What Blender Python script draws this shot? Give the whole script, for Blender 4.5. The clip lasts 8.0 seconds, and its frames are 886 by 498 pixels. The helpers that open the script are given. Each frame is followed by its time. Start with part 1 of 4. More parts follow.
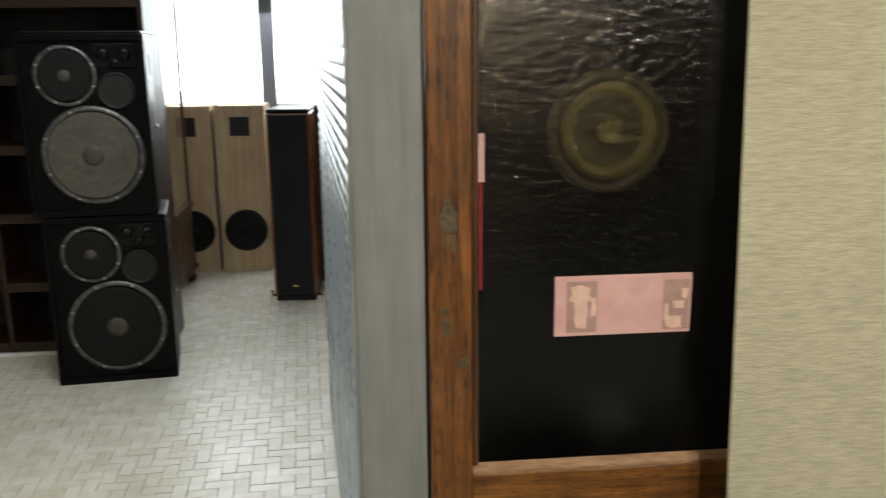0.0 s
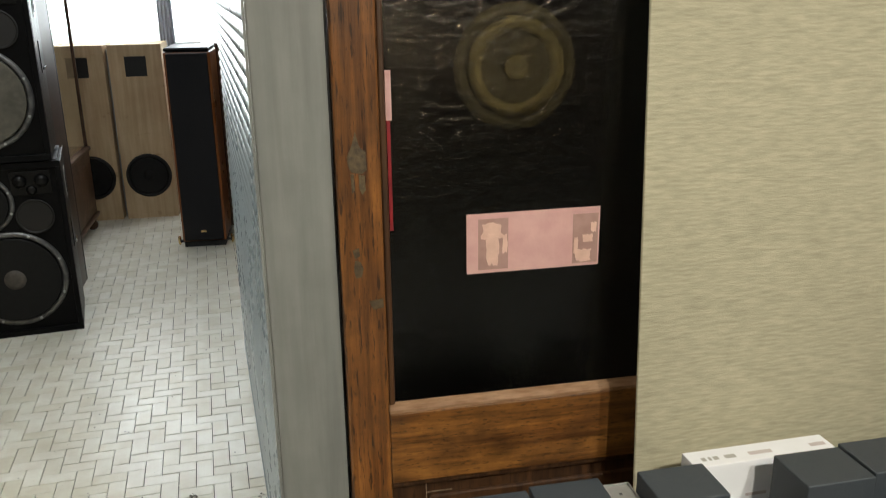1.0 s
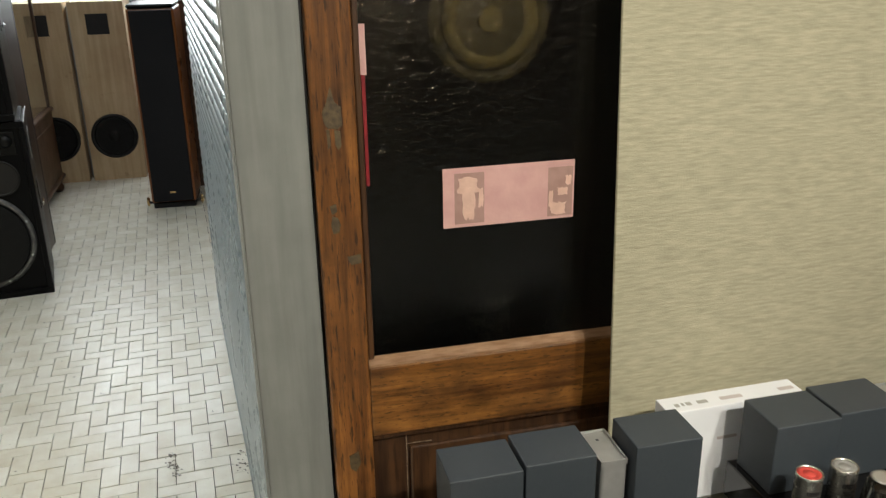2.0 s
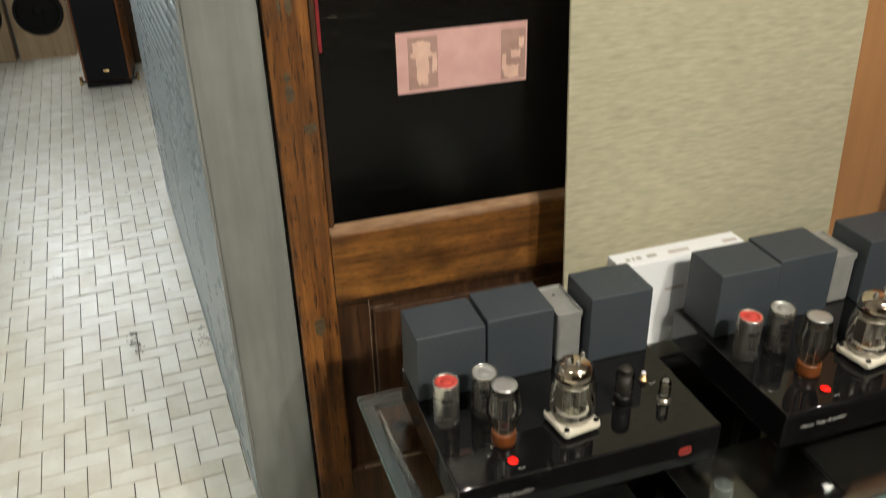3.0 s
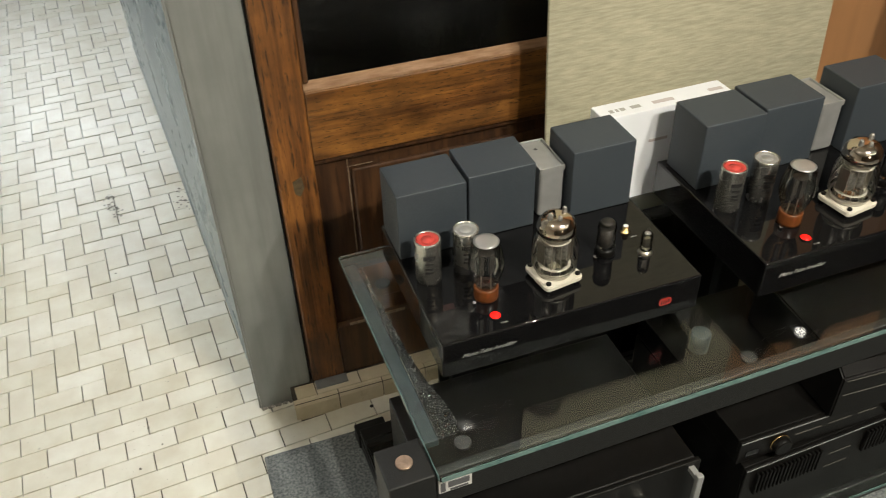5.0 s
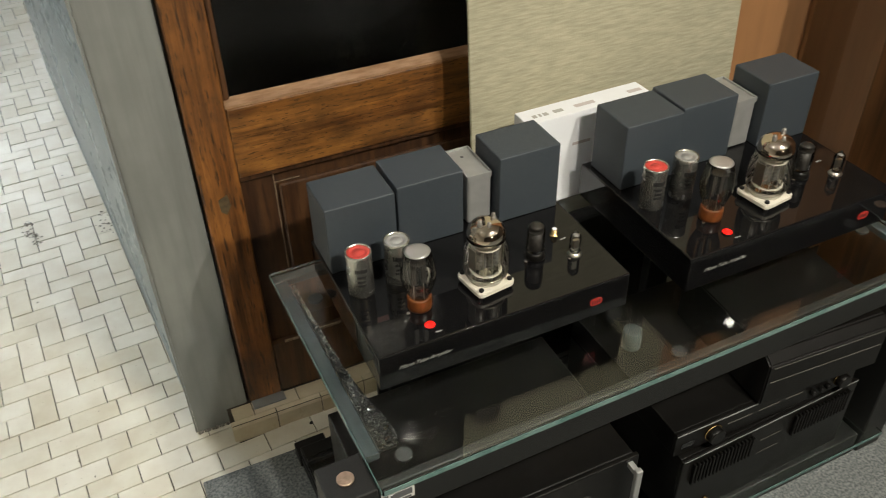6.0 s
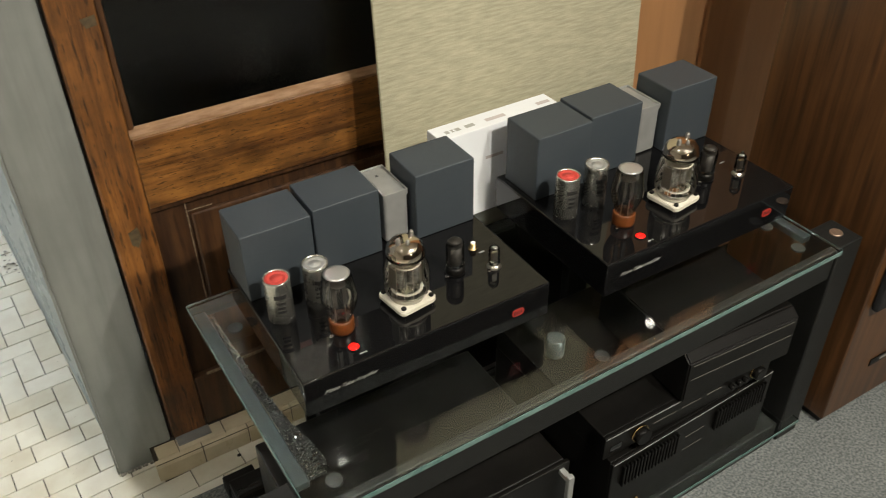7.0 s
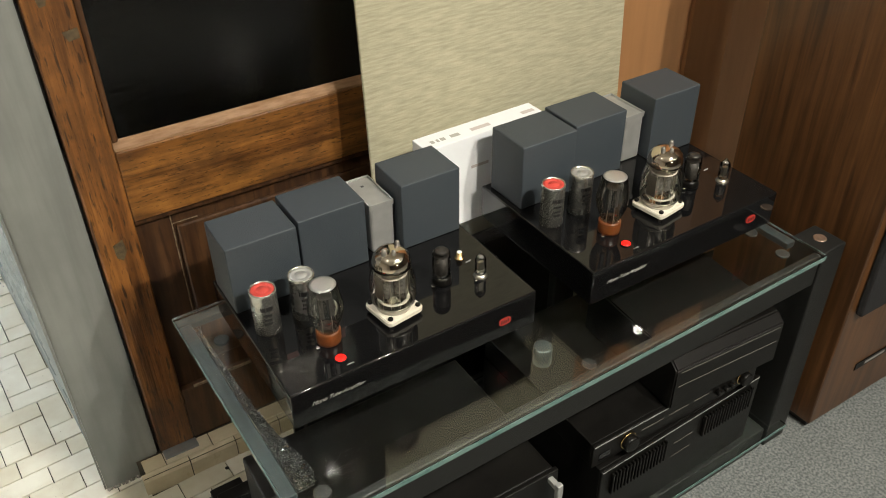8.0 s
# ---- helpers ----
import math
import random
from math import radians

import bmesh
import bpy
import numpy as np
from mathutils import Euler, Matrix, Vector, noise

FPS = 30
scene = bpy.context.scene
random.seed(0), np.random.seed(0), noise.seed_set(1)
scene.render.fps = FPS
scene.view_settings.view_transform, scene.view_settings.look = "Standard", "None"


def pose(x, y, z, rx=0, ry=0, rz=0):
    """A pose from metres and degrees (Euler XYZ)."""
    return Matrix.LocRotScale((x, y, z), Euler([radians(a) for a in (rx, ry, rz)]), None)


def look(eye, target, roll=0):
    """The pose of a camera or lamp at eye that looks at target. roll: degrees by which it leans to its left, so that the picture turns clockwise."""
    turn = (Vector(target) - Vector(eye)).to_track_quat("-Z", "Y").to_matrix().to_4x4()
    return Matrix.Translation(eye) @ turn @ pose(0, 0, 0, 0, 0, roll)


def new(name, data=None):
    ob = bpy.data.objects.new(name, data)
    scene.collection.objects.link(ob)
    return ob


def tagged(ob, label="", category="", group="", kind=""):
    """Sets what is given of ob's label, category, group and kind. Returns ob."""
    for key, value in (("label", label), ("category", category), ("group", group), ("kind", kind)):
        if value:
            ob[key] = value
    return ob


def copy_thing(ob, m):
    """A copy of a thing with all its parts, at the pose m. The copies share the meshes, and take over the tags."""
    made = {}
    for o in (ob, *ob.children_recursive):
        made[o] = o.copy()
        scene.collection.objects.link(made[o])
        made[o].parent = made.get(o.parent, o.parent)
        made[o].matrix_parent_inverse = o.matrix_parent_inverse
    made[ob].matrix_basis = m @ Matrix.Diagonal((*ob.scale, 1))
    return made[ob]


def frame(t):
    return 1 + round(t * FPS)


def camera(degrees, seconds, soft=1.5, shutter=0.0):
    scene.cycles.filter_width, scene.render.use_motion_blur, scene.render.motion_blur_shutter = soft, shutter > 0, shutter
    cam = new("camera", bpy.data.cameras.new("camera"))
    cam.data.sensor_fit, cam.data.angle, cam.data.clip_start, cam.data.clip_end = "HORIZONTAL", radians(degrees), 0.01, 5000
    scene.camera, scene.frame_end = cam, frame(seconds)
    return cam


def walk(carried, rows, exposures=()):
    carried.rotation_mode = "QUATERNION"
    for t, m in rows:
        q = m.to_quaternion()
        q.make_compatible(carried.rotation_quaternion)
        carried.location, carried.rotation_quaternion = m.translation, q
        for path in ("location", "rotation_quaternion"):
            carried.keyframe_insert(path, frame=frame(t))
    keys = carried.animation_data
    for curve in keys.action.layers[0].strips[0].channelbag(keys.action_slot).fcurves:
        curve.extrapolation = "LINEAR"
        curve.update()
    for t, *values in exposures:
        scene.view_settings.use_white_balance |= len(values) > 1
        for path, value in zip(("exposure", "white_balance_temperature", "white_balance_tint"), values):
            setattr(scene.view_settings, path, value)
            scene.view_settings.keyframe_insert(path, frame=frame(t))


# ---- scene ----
cam = camera(55.3, 8.0, soft=1.0, shutter=0.5)
PATH = [
    (0, (0.09, 0.101, 1.533), (0.275, 2.039, 1.075), -0.6),
    (0.5, (0.095, 0.109, 1.533), (0.447, 2.008, 1.017), -0.6),
    (1, (0.097, 0.116, 1.531), (0.476, 1.986, 0.931), -0.8),
    (2.3, (0.076, 0.103, 1.526), (0.556, 1.899, 0.789), -1.0),
    (2.5, (0.07, 0.099, 1.525), (0.578, 1.868, 0.743), -1.1),
    (3, (0.055, 0.087, 1.521), (0.578, 1.76, 0.558), -1.4),
    (3.5, (0.058, 0.1, 1.513), (0.509, 1.685, 0.38), -1.9),
    (4, (0.057, 0.103, 1.509), (0.471, 1.642, 0.3), -2.1),
    (4.5, (0.06, 0.105, 1.507), (0.498, 1.612, 0.266), -2.1),
    (6, (0.071, 0.108, 1.509), (0.714, 1.544, 0.275), -1.4),
    (6.5, (0.074, 0.107, 1.508), (0.793, 1.516, 0.285), -1.2),
    (7, (0.078, 0.108, 1.508), (0.893, 1.481, 0.303), -0.8),
    (7.5, (0.081, 0.106, 1.509), (0.924, 1.473, 0.316), -0.8),
    (8, (0.081, 0.107, 1.51), (0.926, 1.475, 0.321), -0.8),
]
walk(cam, [(t, look(eye, target, roll)) for t, eye, target, roll in PATH], [(0, -0.4), (1, -0.38), (2.5, -0.29), (3.2, -0.24), (4.0, -0.21), (4.5, -0.1), (6.2, -0.24), (6.6, -0.25), (7.4, 0.02), (8, 0.04)])

# ---- world and light ----
world = bpy.data.worlds.new("sky")
scene.world = world
world.use_nodes = True
wn = world.node_tree.nodes
sky = wn.new("ShaderNodeTexSky")
sky.sky_type = "NISHITA"
sky.sun_disc = False
sky.sun_elevation, sky.sun_rotation = radians(35), radians(20)
world.node_tree.links.new(sky.outputs["Color"], wn["Background"].inputs["Color"])
wn["Background"].inputs["Strength"].default_value = 0.12


def area_light(name, place, target, size, watts, colour, size_y=None):
    data = bpy.data.lights.new(name, "AREA")
    data.energy, data.color, data.size = watts, colour, size
    data.shape = "DISK"
    if size_y:
        data.shape, data.size_y = "RECTANGLE", size_y
    ob = new(name, data)
    ob.matrix_world = look(place, target)
    return ob


WARM = (1.0, 0.945, 0.82)
area_light("hanging_spot", (1.22, -0.39, 2.40), (0.95, 0.35, 0), 0.05, 38, WARM)
area_light("hanging_spot", (0.87, -0.42, 2.40), (0.72, 0.30, 0), 0.05, 33, WARM)
area_light("hanging_spot", (2.55, -0.42, 2.40), (2.2, 0.2, 0), 0.05, 7, WARM)
# added fill light for the passage floor, no known lamp
area_light("passage_fill", (-0.80, 0.35, 2.75), (-0.8, 0.5, 0), 0.12, 18, WARM)
# made-up strip that draws a line highlight along the chassis edges
area_light("edge_highlight_strip", (1.9, -1.9, 2.74), (1.9, -1.89, 0), 3.6, 14, WARM, 0.14)
area_light("back_room_tube_lamp", (-0.45, 2.75, 2.74), (-0.45, 2.76, 0), 1.2, 42, (0.93, 0.98, 1.0), 0.12)
area_light("far_wall_lamp", (1.0, -3.45, 2.0), (0.6, 1.5, 1.4), 0.32, 14, (1.0, 0.80, 0.52))
area_light("window_daylight", (-0.45, 6.55, 1.85), (-0.5, 2.5, 0.2), 2.1, 62, (0.90, 0.95, 1.0), 1.3)

# ---- materials ----
MATS = {}


def nodes_of(name):
    m = bpy.data.materials.new(name)
    m.use_nodes = True
    return m, m.node_tree.nodes, m.node_tree.links, m.node_tree.nodes["Principled BSDF"]


def rgba(c):
    return (c[0], c[1], c[2], 1.0)


def mat(name, a, b=None, stretch=(1, 1, 1), grain=30.0, rough=0.5, rvar=0.1, metal=0.0, bump=0.0, fine=200.0, stain=0.25,
        stain_size=2.5, coat=0.0, vary="", contrast=(0.35, 0.65), spec=0.5, stain_col=None, sheen=0.0):
    """Two-tone grain, broad stains, uneven gloss and fine relief, in metres."""
    m, n, l, p = nodes_of(name)
    b = b or tuple(v * 0.8 for v in a)
    geo = n.new("ShaderNodeNewGeometry")
    mp = n.new("ShaderNodeMapping")
    mp.inputs["Scale"].default_value = stretch
    l.new(geo.outputs["Position"], mp.inputs["Vector"])
    t1 = n.new("ShaderNodeTexNoise")
    t1.inputs["Scale"].default_value, t1.inputs["Detail"].default_value = grain, 6
    l.new(mp.outputs["Vector"], t1.inputs["Vector"])
    r1 = n.new("ShaderNodeValToRGB")
    r1.color_ramp.elements[0].position, r1.color_ramp.elements[1].position = contrast
    r1.color_ramp.elements[0].color, r1.color_ramp.elements[1].color = rgba(b), rgba(a)
    l.new(t1.outputs["Fac"], r1.inputs["Fac"])
    col = r1.outputs["Color"]
    t2 = n.new("ShaderNodeTexNoise")
    t2.inputs["Scale"].default_value, t2.inputs["Detail"].default_value = stain_size, 8
    t2.inputs["Roughness"].default_value = 0.65
    l.new(geo.outputs["Position"], t2.inputs["Vector"])
    r2 = n.new("ShaderNodeMapRange")
    r2.inputs["From Min"].default_value, r2.inputs["From Max"].default_value = 0.35, 0.7
    r2.inputs["To Min"].default_value, r2.inputs["To Max"].default_value = 0, stain
    l.new(t2.outputs["Fac"], r2.inputs["Value"])
    mx = n.new("ShaderNodeMix")
    mx.data_type = "RGBA"
    mx.inputs["B"].default_value = rgba(stain_col or tuple(v * 0.35 for v in b))
    l.new(r2.outputs["Result"], mx.inputs["Factor"])
    l.new(col, mx.inputs["A"])
    col = mx.outputs["Result"]
    if vary:
        src = n.new("ShaderNodeObjectInfo").outputs["Random"] if vary == "object" else geo.outputs["Random Per Island"]
        r3 = n.new("ShaderNodeMapRange")
        r3.inputs["To Min"].default_value, r3.inputs["To Max"].default_value = 0.90, 1.05
        l.new(src, r3.inputs["Value"])
        hs = n.new("ShaderNodeHueSaturation")
        l.new(r3.outputs["Result"], hs.inputs["Value"])
        r4 = n.new("ShaderNodeMapRange")
        r4.inputs["To Min"].default_value, r4.inputs["To Max"].default_value = 1.2, 0.8
        l.new(src, r4.inputs["Value"])
        l.new(r4.outputs["Result"], hs.inputs["Saturation"])
        l.new(col, hs.inputs["Color"])
        col = hs.outputs["Color"]
    l.new(col, p.inputs["Base Color"])
    r5 = n.new("ShaderNodeMapRange")
    r5.inputs["To Min"].default_value, r5.inputs["To Max"].default_value = max(0.0, rough - rvar), min(1, rough + rvar)
    l.new(t2.outputs["Fac"], r5.inputs["Value"])
    l.new(r5.outputs["Result"], p.inputs["Roughness"])
    p.inputs["Metallic"].default_value = metal
    p.inputs["Coat Weight"].default_value = coat
    p.inputs["Specular IOR Level"].default_value = spec
    p.inputs["Sheen Weight"].default_value = sheen
    if bump:
        t3 = n.new("ShaderNodeTexNoise")
        t3.inputs["Scale"].default_value, t3.inputs["Detail"].default_value = fine, 3
        l.new(mp.outputs["Vector"], t3.inputs["Vector"])
        bp = n.new("ShaderNodeBump")
        bp.inputs["Strength"].default_value, bp.inputs["Distance"].default_value = bump, 0.002
        l.new(t3.outputs["Fac"], bp.inputs["Height"])
        l.new(bp.outputs["Normal"], p.inputs["Normal"])
    MATS[name] = m
    return m


def plain(name, c, rough=0.4, metal=0.0, trans=0.0, ior=1.45, emit=0.0, coat=0.0):
    m, n, l, p = nodes_of(name)
    p.inputs["Base Color"].default_value = rgba(c)
    p.inputs["Roughness"].default_value, p.inputs["Metallic"].default_value = rough, metal
    p.inputs["Transmission Weight"].default_value, p.inputs["IOR"].default_value = trans, ior
    p.inputs["Coat Weight"].default_value = coat
    if emit:
        p.inputs["Emission Color"].default_value, p.inputs["Emission Strength"].default_value = rgba(c), emit
    MATS[name] = m
    return m


CREAM, CREAM2 = (0.76, 0.74, 0.64), (0.68, 0.64, 0.53)
tile_mat = mat("tile_single", CREAM, CREAM2, grain=14, rough=0.34, rvar=0.14, bump=0.12, fine=90, stain=0.22, stain_size=6, vary="object", stain_col=(0.30, 0.24, 0.16))
tile_far = mat("tile_many", CREAM, CREAM2, grain=14, rough=0.34, rvar=0.14, bump=0.12, fine=90, stain=0.22, stain_size=6, vary="island", stain_col=(0.30, 0.24, 0.16))
sill_tile = mat("sill_tile", (0.74, 0.66, 0.50), (0.66, 0.57, 0.41), grain=14, rough=0.3, rvar=0.12, bump=0.12, fine=90, stain=0.3, stain_size=9, vary="object", stain_col=(0.30, 0.22, 0.12))
grout = mat("grout", (0.09, 0.072, 0.052), (0.022, 0.018, 0.014), grain=9, rough=0.9, bump=0.4)
carpet_mat = mat("carpet", (0.235, 0.25, 0.243), (0.085, 0.095, 0.098), grain=180, rough=0.95, rvar=0.02, bump=1.0, fine=420, stain=0.25, stain_size=5, contrast=(0.36, 0.64), sheen=0.15)
pillar_mat = mat("grey_paint", (0.275, 0.285, 0.27), (0.22, 0.23, 0.22), stretch=(14, 14, 1.2), grain=3, rough=0.42, bump=0.08, fine=14, stain=0.35, stain_size=3.2)
wood_v = mat("old_pine_upright", (0.31, 0.124, 0.030), (0.115, 0.042, 0.010), stretch=(46, 46, 2.2), grain=1.6, rough=0.38, rvar=0.15, bump=0.45, fine=4, stain=0.75, stain_size=7, coat=0.15, stain_col=(0.035, 0.015, 0.006))
wood_h = mat("old_pine_level", (0.36, 0.155, 0.036), (0.145, 0.055, 0.0125), stretch=(2.4, 40, 46), grain=1.6, rough=0.38, rvar=0.15, bump=0.45, fine=4, stain=0.7, stain_size=8, coat=0.15, stain_col=(0.035, 0.015, 0.006))
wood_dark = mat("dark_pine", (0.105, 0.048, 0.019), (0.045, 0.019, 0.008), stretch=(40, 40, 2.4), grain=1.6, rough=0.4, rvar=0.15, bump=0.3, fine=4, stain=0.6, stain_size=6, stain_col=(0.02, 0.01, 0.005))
# paler and less saturated than the rail below it
ledge_wood = mat("pale_ledge_wood", (0.36, 0.215, 0.12), (0.22, 0.11, 0.045), stretch=(6, 30, 30), grain=3, rough=0.6, bump=0.3, fine=8, stain=0.4, stain_size=14)
weave = mat("woven_wallcover", (0.51, 0.48, 0.345), (0.365, 0.342, 0.24), stretch=(2.0, 9, 15), grain=15, rough=0.85, rvar=0.05, bump=0.6, fine=60, stain=0.14, stain_size=3, contrast=(0.30, 0.68))
slate = mat("slate_enamel", (0.044, 0.055, 0.067), (0.037, 0.047, 0.058), grain=240, rough=0.52, rvar=0.08, bump=0.5, fine=700, stain=0.15, stain_size=14, stain_col=(0.09, 0.10, 0.105))
gloss_black = mat("black_lacquer", (0.0055, 0.0055, 0.006), (0.0045, 0.0045, 0.005), rough=0.022, rvar=0.012, stain=0.4, stain_size=30, stain_col=(0.007, 0.007, 0.007), spec=0.46)
satin_black = mat("black_satin", (0.0055, 0.0052, 0.0048), (0.0038, 0.0035, 0.0032), grain=80, rough=0.36, rvar=0.12, bump=0.12, fine=500, stain=0.3, stain_size=12, stain_col=(0.009, 0.0083, 0.0073), spec=0.2)
rack_mat = mat("charcoal_powder_coat", (0.0105, 0.0108, 0.0105), (0.0075, 0.0078, 0.0075), grain=120, rough=0.48, rvar=0.1, bump=0.3, fine=600, stain=0.25, stain_size=9, stain_col=(0.02, 0.02, 0.019), spec=0.35)
alu = mat("spun_aluminium", (0.66, 0.655, 0.61), (0.54, 0.535, 0.495), stretch=(1, 1, 20), grain=12, rough=0.26, rvar=0.08, metal=0.9, bump=0.1, fine=60, stain=0.25, stain_size=25)
alu_grey = mat("grey_aluminium_paint", (0.52, 0.525, 0.515), (0.45, 0.455, 0.445), grain=60, rough=0.4, metal=0.55, bump=0.1, fine=300, stain=0.2, stain_size=15)
chrome = plain("chrome", (0.75, 0.74, 0.72), 0.08, 1.0)
brass = plain("brass", (0.78, 0.56, 0.27), 0.22, 1.0)
copper = mat("copper_cap", (0.72, 0.53, 0.41), (0.56, 0.41, 0.31), grain=200, rough=0.4, metal=0.9, stain=0.3, stain_size=60)
red_vinyl = mat("red_end_cap", (0.62, 0.07, 0.055), (0.50, 0.05, 0.04), grain=80, rough=0.45, bump=0.2, fine=200, stain=0.2, stain_size=40)
red_lamp = plain("red_lamp", (1.0, 0.012, 0.008), 0.3, emit=1.0)
red_badge = mat("red_badge", (0.46, 0.03, 0.02), (0.32, 0.02, 0.014), grain=200, rough=0.4)
bakelite = mat("brown_base", (0.17, 0.052, 0.013), (0.12, 0.036, 0.009), grain=60, rough=0.3, stain=0.2, stain_size=40)
ceramic = mat("white_ceramic", (0.78, 0.74, 0.65), (0.70, 0.66, 0.56), grain=30, rough=0.25, stain=0.12, stain_size=40, stain_col=(0.4, 0.33, 0.22))


def blown_glass(name):
    """Thin blown glass: clear, with a mirror gloss that grows towards the rim."""
    m, n, l, p = nodes_of(name)
    n.remove(p)
    clear, gloss, mix, rim = n.new("ShaderNodeBsdfTransparent"), n.new("ShaderNodeBsdfGlossy"), n.new("ShaderNodeMixShader"), n.new("ShaderNodeFresnel")
    clear.inputs["Color"].default_value = (0.86, 0.86, 0.84, 1)
    gloss.inputs["Roughness"].default_value = 0.02
    rim.inputs["IOR"].default_value = 1.5
    part_of = n.new("ShaderNodeMath")
    part_of.operation = "MULTIPLY"
    part_of.inputs[1].default_value = 0.95
    l.new(rim.outputs["Fac"], part_of.inputs[0])
    l.new(part_of.outputs["Value"], mix.inputs["Fac"])
    l.new(clear.outputs["BSDF"], mix.inputs[1])
    l.new(gloss.outputs["BSDF"], mix.inputs[2])
    l.new(mix.outputs["Shader"], n["Material Output"].inputs["Surface"])
    return m


tube_glass = blown_glass("tube_glass")
trim_metal = mat("grey_blue_trim", (0.055, 0.07, 0.075), (0.04, 0.052, 0.057), grain=60, rough=0.35, metal=0.5, stain=0.3, stain_size=20)
getter = plain("getter_mirror", (0.66, 0.58, 0.49), 0.1, 1.0)
getter_silver = plain("getter_silver", (0.46, 0.46, 0.45), 0.28, 0.6)
dark_metal = mat("carbonised_plate", (0.40, 0.385, 0.36), (0.20, 0.19, 0.175), grain=200, rough=0.45, metal=0.7, stain=0.2)
sooty_metal = mat("sooty_plate", (0.075, 0.07, 0.064), (0.04, 0.037, 0.034), grain=200, rough=0.5, metal=0.5)
grid_metal = plain("nickel_wire", (0.55, 0.52, 0.46), 0.3, 1.0)
mica = plain("mica", (0.52, 0.49, 0.42), 0.25)
sheet_glass = plain("float_glass", (0.94, 0.985, 0.96), 0.0, 0.0, 1.0, 1.5)
edge_glass = mat("glass_edge", (0.10, 0.19, 0.178), (0.055, 0.115, 0.108), stretch=(6, 6, 40), grain=10, rough=0.12, rvar=0.08, stain=0.4, stain_size=18, stain_col=(0.35, 0.45, 0.43))
frost = mat("glitter_tape", (0.30, 0.295, 0.29), (0.025, 0.025, 0.025), grain=420, rough=0.3, bump=1.0, fine=260, metal=0.8, stain=0.3, contrast=(0.55, 0.66))
white_card = mat("white_carton", (0.87, 0.89, 0.93), (0.84, 0.86, 0.90), grain=20, rough=0.6, bump=0.05, stain=0.06, stain_size=8)
ink = plain("grey_ink", (0.10, 0.10, 0.105), 0.6)
black_ink = plain("black_ink", (0.012, 0.012, 0.013), 0.6)
dim_ink = plain("dim_ink", (0.10, 0.095, 0.085), 0.5)
pale_ink = plain("pale_ink", (0.55, 0.50, 0.50), 0.6)
script_ink = plain("script_ink", (0.40, 0.40, 0.38), 0.4)
white_ink = plain("silver_ink", (0.62, 0.62, 0.60), 0.4)
pink_paper = mat("pink_paper", (0.66, 0.40, 0.37), (0.60, 0.345, 0.325), grain=25, rough=0.75, bump=0.15, fine=120, stain=0.15, stain_size=12)
torn = mat("torn_tape_patch", (0.74, 0.50, 0.41), (0.66, 0.43, 0.35), grain=45, rough=0.6, bump=0.2, stain=0.1, stain_size=30)
tape_stain = mat("tape_stain", (0.44, 0.27, 0.235), (0.36, 0.215, 0.185), grain=60, rough=0.55, stain=0.2, stain_size=30)
red_paper = mat("red_strip", (0.30, 0.015, 0.02), (0.2, 0.01, 0.015), grain=30, rough=0.5)
# bright and dim tones of the cone reflected in the door's pane
olive = mat("olive_reflection", (0.50, 0.43, 0.17), (0.26, 0.22, 0.08), grain=40, rough=0.7, stain=0.4, stain_size=14)
olive_dark = mat("olive_reflection_dim", (0.18, 0.16, 0.07), (0.11, 0.10, 0.045), grain=40, rough=0.7, stain=0.4, stain_size=14)
walnut = mat("walnut_veneer", (0.135, 0.060, 0.022), (0.060, 0.027, 0.010), stretch=(34, 34, 1.8), grain=1.5, rough=0.36, rvar=0.08, bump=0.06, fine=6, stain=0.35, stain_size=2, coat=0.1)
cloth = mat("black_grille_cloth", (0.012, 0.012, 0.014), (0.005, 0.005, 0.006), grain=600, rough=0.9, bump=0.6, fine=900, stain=0.1)
brown_wall = mat("brown_laminate", (0.45, 0.225, 0.098), (0.375, 0.187, 0.081), stretch=(10, 10, 1), grain=3, rough=0.38, rvar=0.08, stain=0.2, stain_size=1.5)
plaster = mat("wall_plaster", (0.60, 0.58, 0.53), (0.55, 0.53, 0.48), grain=12, rough=0.85, bump=0.2, fine=80, stain=0.15)
shop_wall = mat("brown_shop_wall", (0.075, 0.058, 0.042), (0.05, 0.038, 0.028), stretch=(6, 6, 1), grain=4, rough=0.7, stain=0.3)
ceiling_mat = mat("ceiling_white", (0.72, 0.71, 0.68), (0.68, 0.67, 0.64), grain=10, rough=0.9, bump=0.1, stain=0.1)
blue_paint = mat("blue_grey_paint", (0.30, 0.38, 0.43), (0.24, 0.31, 0.355), stretch=(6, 6, 1), grain=5, rough=0.4, bump=0.15, fine=40, stain=0.35, stain_size=4)
pa_black = mat("pa_black_paint", (0.0032, 0.0032, 0.0036), (0.0022, 0.0022, 0.0026), grain=200, rough=0.36, rvar=0.08, bump=0.35, fine=350, stain=0.3, stain_size=9, stain_col=(0.006, 0.006, 0.0055), spec=0.12)
cone_grey = mat("grey_paper_cone", (0.105, 0.094, 0.070), (0.075, 0.067, 0.050), grain=40, rough=0.7, bump=0.2, stain=0.4, stain_size=7)
cone_dark = mat("dark_paper_cone", (0.0075, 0.0073, 0.007), (0.0045, 0.0045, 0.0043), grain=40, rough=0.6, bump=0.2, stain=0.3, spec=0.25)
ring_metal = mat("driver_ring", (0.20, 0.197, 0.19), (0.09, 0.088, 0.086), grain=30, rough=0.4, metal=0.6, stain=0.3, stain_size=12)
cap_brown = mat("dust_cap", (0.075, 0.062, 0.05), (0.045, 0.038, 0.03), grain=60, rough=0.6)
